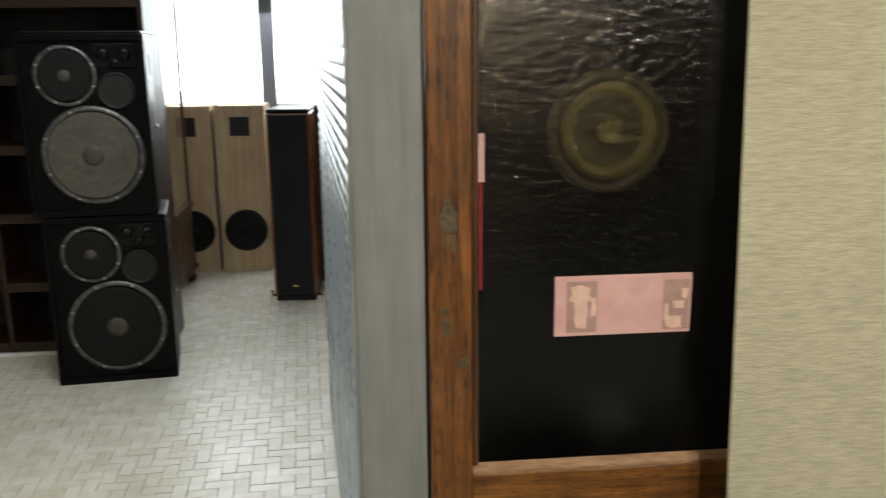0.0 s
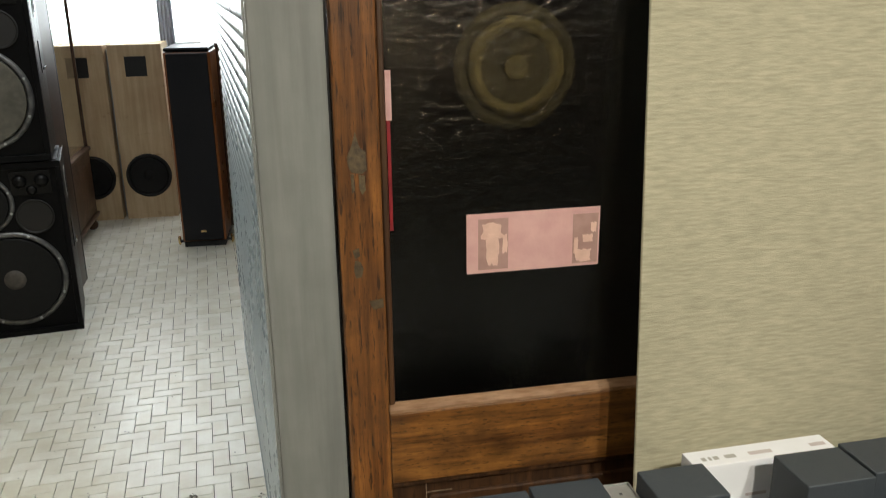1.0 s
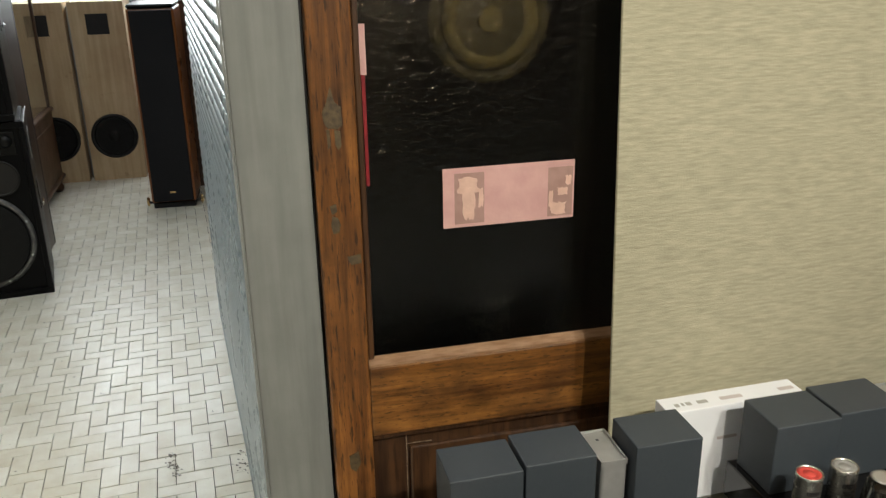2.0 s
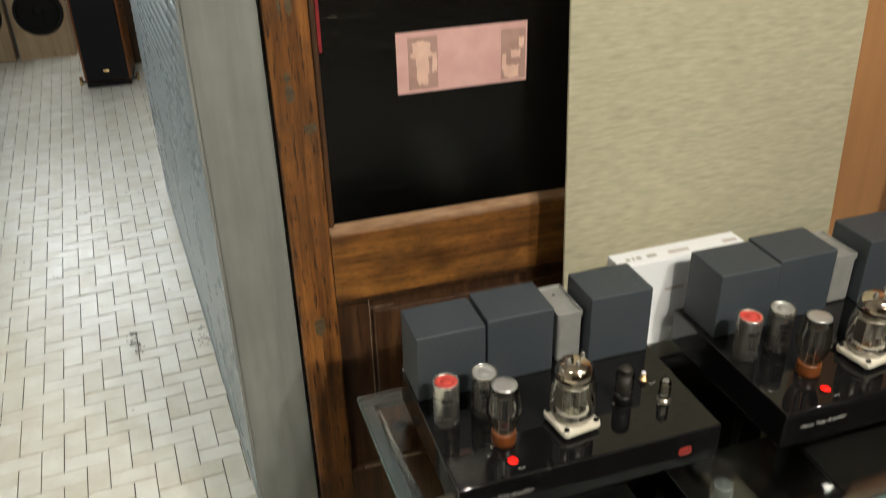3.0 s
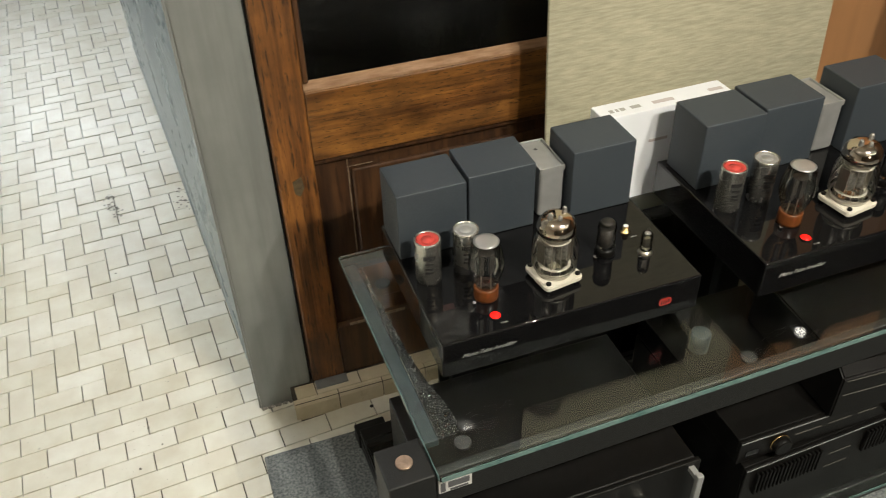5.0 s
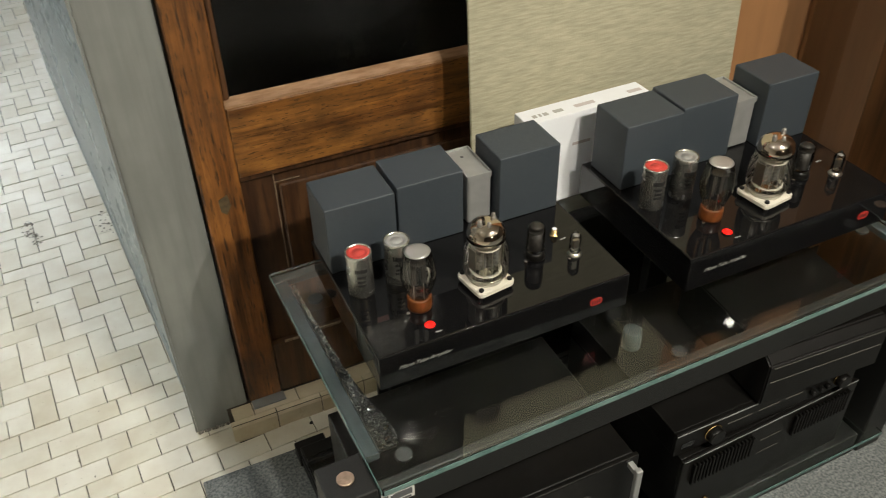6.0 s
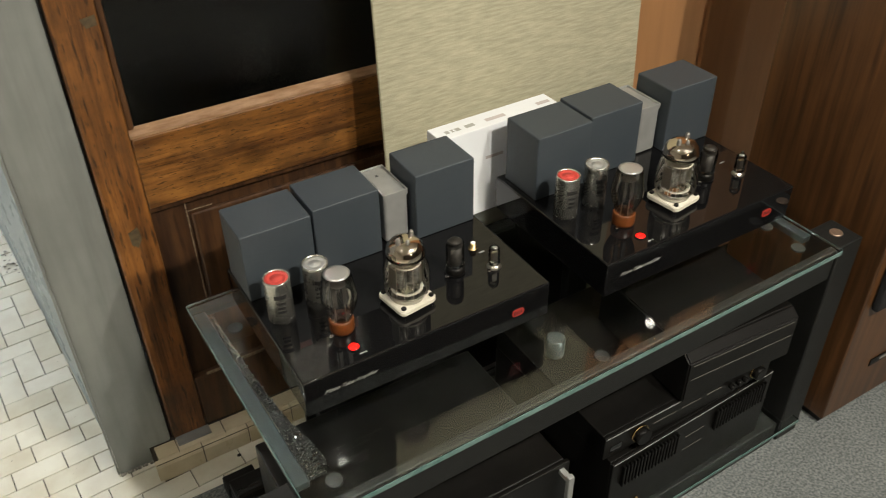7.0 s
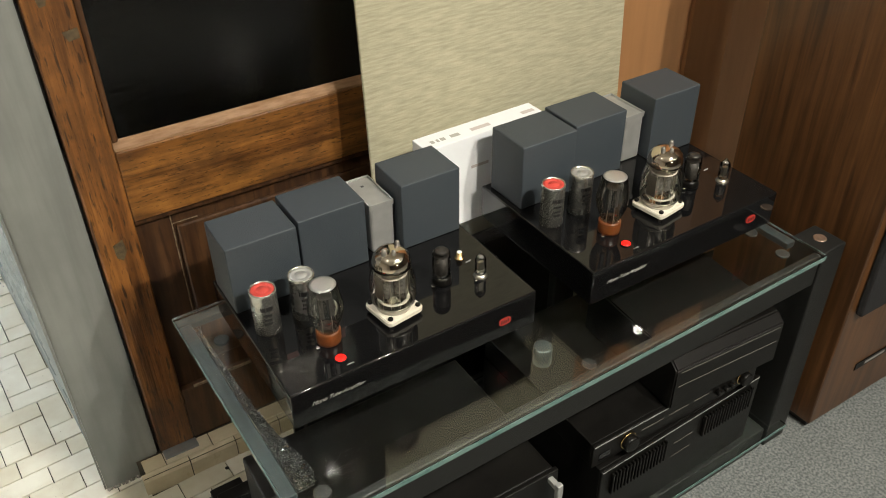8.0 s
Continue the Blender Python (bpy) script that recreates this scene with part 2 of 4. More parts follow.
birch = mat("raw_plywood", (0.56, 0.43, 0.27), (0.46, 0.34, 0.20), stretch=(26, 26, 1.6), grain=1.6, rough=0.65, bump=0.1, fine=6, stain=0.3, stain_size=4, stain_col=(0.25, 0.15, 0.07))
cherry = mat("cherry_veneer", (0.30, 0.105, 0.028), (0.19, 0.06, 0.016), stretch=(40, 40, 2), grain=1.5, rough=0.3, stain=0.2)
# bookcase wood and its near-black back carry the backlit shade in their colour
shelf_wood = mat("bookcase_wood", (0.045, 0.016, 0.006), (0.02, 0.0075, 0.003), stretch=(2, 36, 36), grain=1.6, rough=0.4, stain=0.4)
near_black = mat("near_black_matt", (0.008, 0.006, 0.005), (0.005, 0.004, 0.003), grain=10, rough=0.6)
white_paint = mat("white_paint", (0.74, 0.74, 0.73), (0.68, 0.68, 0.67), grain=8, rough=0.45, stain=0.15)
curtain_mat = mat("grey_curtain", (0.42, 0.42, 0.44), (0.33, 0.33, 0.35), stretch=(30, 30, 1), grain=2, rough=0.9)
_n, _l, _p = curtain_mat.node_tree.nodes, curtain_mat.node_tree.links, curtain_mat.node_tree.nodes["Principled BSDF"]
thin_cloth, cloth_mix = _n.new("ShaderNodeBsdfTranslucent"), _n.new("ShaderNodeMixShader")
thin_cloth.inputs["Color"].default_value = (0.55, 0.55, 0.58, 1)
cloth_mix.inputs["Fac"].default_value = 0.5
_l.new(_p.outputs["BSDF"], cloth_mix.inputs[1])
_l.new(thin_cloth.outputs["BSDF"], cloth_mix.inputs[2])
_l.new(cloth_mix.outputs["Shader"], _n["Material Output"].inputs["Surface"])
backdrop_mat = plain("bright_sky", (0.95, 0.98, 1.0), 1.0, emit=2.6)
rubber = mat("black_rubber", (0.012, 0.012, 0.012), (0.008, 0.008, 0.008), grain=80, rough=0.7)
threshold_mat = mat("zinc_threshold", (0.40, 0.41, 0.41), (0.30, 0.31, 0.31), grain=40, rough=0.4, metal=0.5, bump=0.2, stain=0.4, stain_size=20)
weld = mat("weld_bead", (0.38, 0.36, 0.33), (0.20, 0.18, 0.16), grain=150, rough=0.5, metal=0.4, bump=0.8)
scratch_mat = mat("scratched_filler", (0.36, 0.28, 0.20), (0.15, 0.10, 0.06), grain=200, rough=0.7)
dark_mark = mat("dirt_mark", (0.22, 0.195, 0.155), (0.10, 0.088, 0.066), grain=80, rough=0.8)
iron_mark = mat("filled_lock_hole", (0.12, 0.085, 0.04), (0.065, 0.045, 0.025), grain=90, rough=0.6, bump=0.4)


def hammered(name):
    """Dark cast glass with a rippled face."""
    m, n, l, p = nodes_of(name)
    p.inputs["Base Color"].default_value = (0.13, 0.115, 0.09, 1)
    p.inputs["Roughness"].default_value = 0.18
    p.inputs["Specular IOR Level"].default_value = 0.0
    p.inputs["Coat Weight"].default_value, p.inputs["Coat Roughness"].default_value = 0.3, 0.04
    p.inputs["Transmission Weight"].default_value, p.inputs["IOR"].default_value = 1.0, 1.48
    geo = n.new("ShaderNodeNewGeometry")
    mp = n.new("ShaderNodeMapping")
    mp.inputs["Scale"].default_value = (1.0, 1.0, 1.25)
    l.new(geo.outputs["Position"], mp.inputs["Vector"])
    t1 = n.new("ShaderNodeTexNoise")
    t1.inputs["Scale"].default_value, t1.inputs["Detail"].default_value = 58, 2
    t1.inputs["Distortion"].default_value = 0.6
    l.new(mp.outputs["Vector"], t1.inputs["Vector"])
    bp = n.new("ShaderNodeBump")
    bp.inputs["Strength"].default_value, bp.inputs["Distance"].default_value = 0.29, 0.0075
    l.new(t1.outputs["Fac"], bp.inputs["Height"])
    l.new(bp.outputs["Normal"], p.inputs["Normal"])
    l.new(bp.outputs["Normal"], p.inputs["Coat Normal"])
    return m


cast_glass = hammered("cast_glass")


def flecked(m, stretch, size, colour, lo, hi, amount):
    """Dark streaks and pores laid over the grain of a wood."""
    n, l = m.node_tree.nodes, m.node_tree.links
    p = n["Principled BSDF"]
    src = p.inputs["Base Color"].links[0].from_socket
    geo = n.new("ShaderNodeNewGeometry")
    mp = n.new("ShaderNodeMapping")
    mp.inputs["Scale"].default_value = stretch
    l.new(geo.outputs["Position"], mp.inputs["Vector"])
    t = n.new("ShaderNodeTexNoise")
    t.inputs["Scale"].default_value, t.inputs["Detail"].default_value = size, 4
    l.new(mp.outputs["Vector"], t.inputs["Vector"])
    r = n.new("ShaderNodeMapRange")
    r.inputs["From Min"].default_value, r.inputs["From Max"].default_value = lo, hi
    r.inputs["To Max"].default_value = amount
    l.new(t.outputs["Fac"], r.inputs["Value"])
    mx = n.new("ShaderNodeMix")
    mx.data_type = "RGBA"
    mx.inputs["B"].default_value = rgba(colour)
    l.new(r.outputs["Result"], mx.inputs["Factor"])
    l.new(src, mx.inputs["A"])
    l.new(mx.outputs["Result"], p.inputs["Base Color"])


DEEP = (0.022, 0.009, 0.004)
flecked(wood_h, (7, 60, 110), 1.6, DEEP, 0.56, 0.70, 0.55)
flecked(wood_h, (4.0, 10, 9), 1.8, DEEP, 0.54, 0.76, 0.8)
flecked(wood_h, (40, 160, 190), 1.6, DEEP, 0.58, 0.68, 0.65)
flecked(wood_v, (190, 190, 26), 1.6, DEEP, 0.59, 0.69, 0.6)
flecked(wood_v, (90, 90, 12), 1.6, DEEP, 0.57, 0.66, 0.85)
flecked(wood_v, (12, 10, 3.2), 1.5, DEEP, 0.58, 0.74, 0.8)
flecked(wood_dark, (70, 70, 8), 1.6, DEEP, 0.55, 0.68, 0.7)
flecked(walnut, (60, 60, 3.0), 1.2, (0.03, 0.014, 0.007), 0.52, 0.72, 0.75)
flecked(birch, (5, 5, 7), 1.5, (0.22, 0.12, 0.05), 0.66, 0.74, 0.8)
flecked(tile_mat, (1, 1, 1), 190, (0.22, 0.18, 0.12), 0.70, 0.76, 0.8)
flecked(tile_far, (1, 1, 1), 190, (0.22, 0.18, 0.12), 0.70, 0.76, 0.8)
flecked(pillar_mat, (30, 30, 1.6), 1.2, (0.15, 0.15, 0.145), 0.56, 0.80, 0.7)
reeded_glass = mat("ribbed_glazing", (0.36, 0.42, 0.44), (0.29, 0.345, 0.365), grain=10, rough=0.28, rvar=0.06, stain=0.10, stain_size=4, spec=0.5)


# ---- building helpers ----
def add_box(bm, x0, x1, y0, y1, z0, z1, bev=0.0, seg=2):
    made = bmesh.ops.create_cube(bm, size=1.0, matrix=Matrix.LocRotScale(((x0 + x1) / 2, (y0 + y1) / 2, (z0 + z1) / 2), None, (abs(x1 - x0), abs(y1 - y0), abs(z1 - z0))))
    if bev:
        es = list({e for v in made["verts"] for e in v.link_edges})
        bmesh.ops.bevel(bm, geom=es, offset=bev, segments=seg, affect="EDGES", profile=0.5)
    return bm


def block(x0, x1, y0, y1, z0, z1, bev=0.0, seg=2):
    return add_box(bmesh.new(), x0, x1, y0, y1, z0, z1, bev, seg)


def add_lathe(bm, profile, at=(0, 0, 0), seg=28, axis="z", close=False):
    """Turns (radius, height) pairs round an axis through at."""
    rings = []
    for r, h in profile:
        ring = []
        for k in range(seg):
            a = 2 * math.pi * k / seg
            u, v = r * math.cos(a), r * math.sin(a)
            co = (u, v, h) if axis == "z" else (u, -h, v) if axis == "y" else (h, u, v)
            ring.append(bm.verts.new((at[0] + co[0], at[1] + co[1], at[2] + co[2])))
        rings.append(ring)
    pairs = list(zip(rings, rings[1:]))
    if close:
        pairs.append((rings[-1], rings[0]))
    for p, q in pairs:
        for k in range(seg):
            f = bm.faces.new((p[k], p[(k + 1) % seg], q[(k + 1) % seg], q[k]))
            f.smooth = True
    if not close:
        for ring, r in ((rings[0], profile[0][0]), (rings[-1], profile[-1][0])):
            if r > 1e-5:
                bm.faces.new(ring)
    bmesh.ops.remove_doubles(bm, verts=[v for ring in (rings[0], rings[-1]) for v in ring], dist=1e-6)
    bmesh.ops.recalc_face_normals(bm, faces=bm.faces)
    return bm


def lathe(profile, at=(0, 0, 0), seg=28, axis="z", close=False):
    return add_lathe(bmesh.new(), profile, at, seg, axis, close)


def disc(r, h, at, bev=0.0, seg=28, axis="z"):
    if bev:
        return lathe([(r - bev, 0), (r, bev), (r, h - bev), (r - bev, h)], at, seg, axis)
    return lathe([(r, 0), (r, h)], at, seg, axis)


def prism(outline, lo, hi, axis="z", bev=0.0):
    """An outline of (u, v) pushed from lo to hi along an axis."""
    bm = bmesh.new()
    put = {"z": lambda u, v, w: (u, v, w), "y": lambda u, v, w: (u, w, v), "x": lambda u, v, w: (w, u, v)}[axis]
    low = [bm.verts.new(put(u, v, lo)) for u, v in outline]
    high = [bm.verts.new(put(u, v, hi)) for u, v in outline]
    bm.faces.new(low), bm.faces.new(high[::-1])
    k = len(outline)
    for i in range(k):
        bm.faces.new((low[i], low[(i + 1) % k], high[(i + 1) % k], high[i]))
    bmesh.ops.recalc_face_normals(bm, faces=bm.faces)
    if bev:
        bmesh.ops.bevel(bm, geom=list(bm.edges), offset=bev, segments=2, affect="EDGES")
    return bm


def rounded(half, r):
    """A square outline with rounded corners."""
    return [(sx * (half - r) + r * math.cos(a), sy * (half - r) + r * math.sin(a)) for sx, sy, a0 in ((1, 1, 0), (-1, 1, 90), (-1, -1, 180), (1, -1, 270)) for a in (math.radians(a0 + 18 * q) for q in range(6))]


def moved(bm, m):
    bmesh.ops.transform(bm, matrix=m, verts=bm.verts)
    return bm


def mesh_of(name, bm, material):
    me = bpy.data.meshes.new(name)
    bm.to_mesh(me)
    bm.free()
    me.materials.append(material)
    return me


def part(name, bm, material, parent, label=""):
    ob = new(name, mesh_of(name, bm, material))
    ob.parent = parent
    if label:
        tagged(ob, label)
    return ob


def thing(name, label, category, at=(0, 0, 0), turn=0.0, group="", kind=""):
    ob = new(name)
    ob.empty_display_size = 0.05
    ob.matrix_world = pose(*at, 0, 0, turn)
    return tagged(ob, label, category, group, kind)


def setting(name, bm, material, label, category):
    return tagged(new(name, mesh_of(name, bm, material)), label, category, kind="structure")


def solo(name, bm, material, label, category, at=(0, 0, 0), turn=0.0, kind=""):
    ob = new(name, mesh_of(name, bm, material))
    ob.matrix_world = pose(*at, 0, 0, turn)
    return tagged(ob, label, category, kind=kind)


def lettering(name, words, size, m, material, parent, shear=0.0, squeeze=1.0, thin=0.0):
    """Words as a thin mesh; they read along x and stand along y of m."""
    cu = bpy.data.curves.new(name, "FONT")
    cu.body, cu.size, cu.shear, cu.extrude, cu.space_character, cu.offset = words, size, shear, 0.0002, squeeze, thin
    tmp = bpy.data.objects.new(name + "_curve", cu)
    scene.collection.objects.link(tmp)
    me = bpy.data.meshes.new_from_object(tmp.evaluated_get(bpy.context.evaluated_depsgraph_get()))
    bpy.data.objects.remove(tmp)
    me.transform(m)
    me.materials.clear()
    me.materials.append(material)
    ob = new(name, me)
    ob.parent = parent
    return ob


# ---- the shell of both rooms ----
setting("ground", block(-3.2, 4.2, -3.6, 7.0, -0.14, -0.012), grout, "dark mortar bed under the floor tiles", "floor")
b = bmesh.new()
for x0, x1, z0, z1 in ((1.70, 4.2, 0, 2.8), (0.07, 1.70, 2.25, 2.8), (-3.2, -1.75, 0, 2.8), (-1.75, 0.07, 2.35, 2.8)):
    add_box(b, x0, x1, 1.535, 1.66, z0, z1)
setting("wall_north", b, plaster, "plain plaster wall between shop and back room", "wall")
setting("wall_south", block(-3.2, 4.2, -3.7, -3.6, 0, 2.8), shop_wall, "plain plaster wall", "wall")
setting("wall_east", block(4.2, 4.3, -3.7, 7.0, 0, 2.8), shop_wall, "plain plaster wall", "wall")
setting("wall_west", block(-3.3, -3.2, -3.7, 7.0, 0, 2.8), plaster, "plain plaster wall", "wall")
setting("ceiling", block(-3.3, 4.3, -3.7, 7.0, 2.8, 2.9), ceiling_mat, "plain white ceiling", "ceiling")
b = bmesh.new()
for x0, x1, z0, z1 in ((-3.2, -1.50, 0, 2.8), (0.60, 4.2, 0, 2.8), (-1.50, 0.60, 0, 1.10), (-1.50, 0.60, 2.50, 2.8)):
    add_box(b, x0, x1, 6.62, 6.80, z0, z1)
setting("wall_back_room", b, plaster, "plaster wall around the back room window", "wall")
# made-up near-black floor and wall that keep the door's pane from looking hazy
setting("closet_floor", block(0.22, 1.345, 1.55, 2.595, -0.003, 0.004), near_black, "near-black floor added behind the old door to keep its glass dark", "floor")
setting("wall_hidden_room", block(1.35, 1.45, 1.66, 6.62, 0, 2.8), near_black, "near-black wall added behind the old door to keep its glass dark", "wall")
setting("backdrop", block(-4.5, 3.5, 8.4, 8.42, -1, 5), backdrop_mat, "glaring overcast sky outside the window", "sky")

win = thing("window_1", "overexposed back room window with pale frame", "window", (-0.45, 6.66, 1.10), kind="structure")
for nm, x0, x1, z0, z1 in (("window_frame", -1.05, -1.0, 0, 1.4), ("window_frame", 1.0, 1.05, 0, 1.4), ("window_frame", -1.0, 1.0, 0, 0.05), ("window_frame", -1.0, 1.0, 1.35, 1.4), ("mullion", -0.14, -0.108, 0.05, 1.35)):
    part(nm, block(x0, x1, -0.03, 0.04, z0, z1, 0.006), white_paint, win)
for x0, x1 in ((-1.0, -0.14), (-0.108, 1.0)):
    pane = part("pane", block(x0, x1, 0.0, 0.006, 0.05, 1.35), sheet_glass, win)
    pane.visible_shadow = False
part("window_sill", block(-1.08, 1.08, -0.16, -0.035, -0.045, -0.003, 0.008), white_paint, win)
outl = [(0.105 * k / 20, -0.085 + 0.010 * math.sin(k * 1.5)) for k in range(21)]
outl += [(u, v + 0.004) for u, v in outl[::-1]]
solo("curtain", prism(outl, 0.0, 1.36), curtain_mat, "narrow gathered pale grey curtain beside the window mullion", "curtain", (-0.625, 6.66, 1.11))

# ---- partition with reeded glass, grey steel post, old door, sill ----
PART_A, PART_B = Vector((0.078, 1.56, 0)), Vector((-0.077, 3.65, 0))
run = (PART_B - PART_A).length
part_turn = math.degrees(math.atan2(PART_B.y - PART_A.y, PART_B.x - PART_A.x))
partition = thing("partition", "blue-grey metal partition with glossy ribbed glazing", "partition", PART_A, part_turn, kind="structure")
for x0, x1 in ((0.0, 0.04), (run - 0.02, run - 0.008)):
    part("post", block(x0, x1, -0.05, -0.002, 0.0, 2.35, 0.003), blue_paint, partition)
part("base_rail", block(0.0, run + 0.004, -0.05, 0.006, 0.0, 0.075, 0.004), blue_paint, partition)
part("top_rail", block(0.04, run - 0.012, -0.05, -0.002, 2.29, 2.35), blue_paint, partition)
b = bmesh.new()
n_rib, w = 62, (2.29 - 0.075) / 62
for k in range(n_rib):
    z = 0.075 + w * k
    ring = [(0.0, z), (0.002, z + 0.10 * w), (0.0058, z + 0.38 * w), (0.0064, z + 0.60 * w), (0.004, z + 0.88 * w), (0.0, z + w)]
    lo = [b.verts.new((0.04, u, v)) for u, v in ring]
    hi = [b.verts.new((run + 0.006, u, v)) for u, v in ring]
    for i in range(5):
        b.faces.new((lo[i], hi[i], hi[i + 1], lo[i + 1])).smooth = True
add_box(b, 0.04, run - 0.012, -0.035, -0.014, 0.075, 2.29)
part("ribbed_pane", b, reeded_glass, partition, "level ribs of bluish grey glazing")

post = thing("pillar", "grey painted steel post with worn streaks", "pillar", (0.0, 1.494, 0), kind="structure")
part("post_face", prism([(0.071, 0.0), (0.191, 0.0), (0.191, 0.14), (0.071, 0.062)], 0.0, 2.8, bev=0.003), pillar_mat, post)
b = bmesh.new()
for k in range(16):
    bmesh.ops.create_icosphere(b, subdivisions=1, radius=random.uniform(0.003, 0.0055), matrix=pose(0.073 + 0.118 * k / 15 + random.uniform(-0.003, 0.003), -0.002, 0.003))
part("weld_bead", b, weld, post, "rough weld line at the foot")
part("corner_bead", block(0.0665, 0.0705, 0.003, 0.02, 0.002, 2.8), pillar_mat, post, "sealant bead along the corner")

door = thing("door_1", "old honey-brown pine door with dark cast glass", "door", (0.0, 1.487, 0.05), kind="structure")
DX0, DX1 = 0.196, 1.62
part("stile", block(0.197, 0.272, 0.0, 0.045, 0.0, 2.1, 0.004), wood_v, door)
part("stile", block(1.545, DX1, 0.0, 0.045, 0.0, 2.1, 0.004), wood_v, door)
part("lock_rail", block(0.2725, 1.5445, 0.003, 0.043, 0.585, 0.731, 0.003), wood_h, door)
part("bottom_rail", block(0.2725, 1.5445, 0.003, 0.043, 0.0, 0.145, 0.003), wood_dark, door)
part("top_rail", block(0.2725, 1.5445, 0.003, 0.043, 2.0, 2.1, 0.003), wood_h, door)
part("glazing_ledge", prism([(0.004, 0.7315), (0.0202, 0.7315), (0.0202, 0.747), (0.018, 0.747), (0.005, 0.736)], 0.2725, 1.5445, "x"), ledge_wood, door, "pale worn glazing ledge")
part("glazing_bead", block(0.2725, 0.284, 0.008, 0.0202, 0.747, 2.0, 0.003), wood_dark, door)
pane = part("cast_glass_pane", block(0.2725, 1.5445, 0.0205, 0.027, 0.7315, 2.0), cast_glass, door, "dark rippled cast glass")
pane.visible_shadow = False
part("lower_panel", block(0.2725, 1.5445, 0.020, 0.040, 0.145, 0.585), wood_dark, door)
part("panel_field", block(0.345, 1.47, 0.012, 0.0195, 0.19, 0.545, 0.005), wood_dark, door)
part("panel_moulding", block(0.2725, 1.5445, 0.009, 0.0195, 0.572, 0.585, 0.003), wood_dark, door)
b = bmesh.new()
for k in range(18):
    z = 0.17 + k * 0.0225
    add_box(b, 0.3385 + random.uniform(-0.0006, 0.0004), 0.3402 + random.uniform(-0.0004, 0.0006), 0.0182, 0.0198, z, z + random.uniform(0.020, 0.0226))
add_box(b, 0.342, 0.39, 0.0180, 0.0196, 0.5475, 0.5487)
add_box(b, 0.30, 0.43, 0.0, 0.003, 0.1455, 0.152)
part("scratch", b, scratch_mat, door, "pale filler showing in the panel joint")
# filled lock holes and scars in the stile
for pts in ([(0.216, 1.262), (0.223, 1.275), (0.231, 1.302), (0.237, 1.277), (0.247, 1.268), (0.248, 1.238), (0.240, 1.232), (0.223, 1.234), (0.217, 1.246)],
            [(0.221, 1.232), (0.226, 1.232), (0.227, 1.205), (0.222, 1.198)], [(0.234, 1.231), (0.244, 1.228), (0.245, 1.204), (0.239, 1.196), (0.235, 1.205)],
            [(0.218, 1.100), (0.229, 1.104), (0.231, 1.090), (0.222, 1.085)], [(0.222, 1.082), (0.231, 1.079), (0.236, 1.066), (0.232, 1.052), (0.222, 1.050), (0.219, 1.066)],
            [(0.243, 1.006), (0.267, 1.010), (0.268, 0.993), (0.250, 0.990)], [(0.225, 0.602), (0.243, 0.610), (0.247, 0.585), (0.236, 0.566), (0.226, 0.575)]):
    part("scar", prism([(u, v - 0.05) for u, v in pts], -0.0012, 0.004, "y"), iron_mark, door)

# papers stuck on the glass
paper = thing("paper_label", "faded pink paper stuck on the dark glass, taped ends torn", "paper", (0.4214, 1.5060, 1.034))
part("sheet", block(0, 0.248, 0, 0.0012, 0, 0.110), pink_paper, paper)


def ragged(cx, cz, w, h, seed, lift):
    rnd = random.Random(seed)
    out = []
    for k in range(26):
        a = 2 * math.pi * k / 26
        q = max(abs(math.cos(a)), abs(math.sin(a)))
        s = rnd.uniform(0.72, 1.0) / q
        out.append((cx + w * 0.5 * math.cos(a) * s, cz + h * 0.5 * math.sin(a) * s))
    return prism(out, -0.0008 - lift, -0.0004, "y")


part("tape_stain", block(0.021, 0.076, -0.0003, -0.0001, 0.006, 0.100), tape_stain, paper, "brownish stain left by tape")
part("tape_stain", block(0.197, 0.245, -0.0003, -0.0001, 0.005, 0.098), tape_stain, paper)
for cx, cz, w, h, seed in ((0.046, 0.078, 0.042, 0.032, 4), (0.047, 0.044, 0.026, 0.066, 6), (0.070, 0.052, 0.010, 0.040, 2), (0.217, 0.020, 0.034, 0.026, 9), (0.226, 0.052, 0.022, 0.016, 3), (0.203, 0.040, 0.010, 0.034, 7), (0.236, 0.072, 0.012, 0.020, 5)):
    part("torn_tape", ragged(cx, cz, w, h, seed, 0.00015 * seed), torn, paper)
strip = thing("red_paper_strip", "narrow red strip with pink top at the pane's edge", "paper", (0.2862, 1.5060, 1.125))
part("strip", block(0, 0.006, 0, 0.001, 0, 0.19), red_paper, strip)
part("strip_top", block(-0.001, 0.009, -0.0002, 0.0012, 0.19, 0.272), pink_paper, strip)
# reflection of a speaker cone in the pane, built as an olive disc behind it
cone_image = thing("round_ornament", "olive-yellow disc standing for a speaker cone's reflection in the dark glass", "ornament", (0.517, 1.545, 1.392))
part("rim", lathe([(0.062, 0), (0.083, 0.002), (0.086, 0.008), (0.062, 0.010)], (0, 0, 0), 36, "y", True), olive, cone_image)
part("plate", disc(0.0615, 0.006, (0, 0, 0), 0, 36, "y"), olive_dark, cone_image)
part("hub", disc(0.022, 0.008, (0, -0.006, 0), 0.002, 24, "y"), olive, cone_image)
part("halo", lathe([(0.0865, 0.001), (0.108, 0.003), (0.108, 0.006), (0.0865, 0.006)], (0, 0.004, 0), 36, "y", True), olive_dark, cone_image)
# added near-black back, so that the pane looks into darkness
setting("closet_back", block(0.2, 1.34, 2.60, 2.64, 0.0, 2.8), near_black, "near-black back added behind the old door to keep its glass dark", "wall")

# ---- tiled sill under the door ----
sill = thing("door_sill", "cream glazed tile sill with rounded nosing under the door", "sill", (0.125, 1.432, 0), kind="structure")


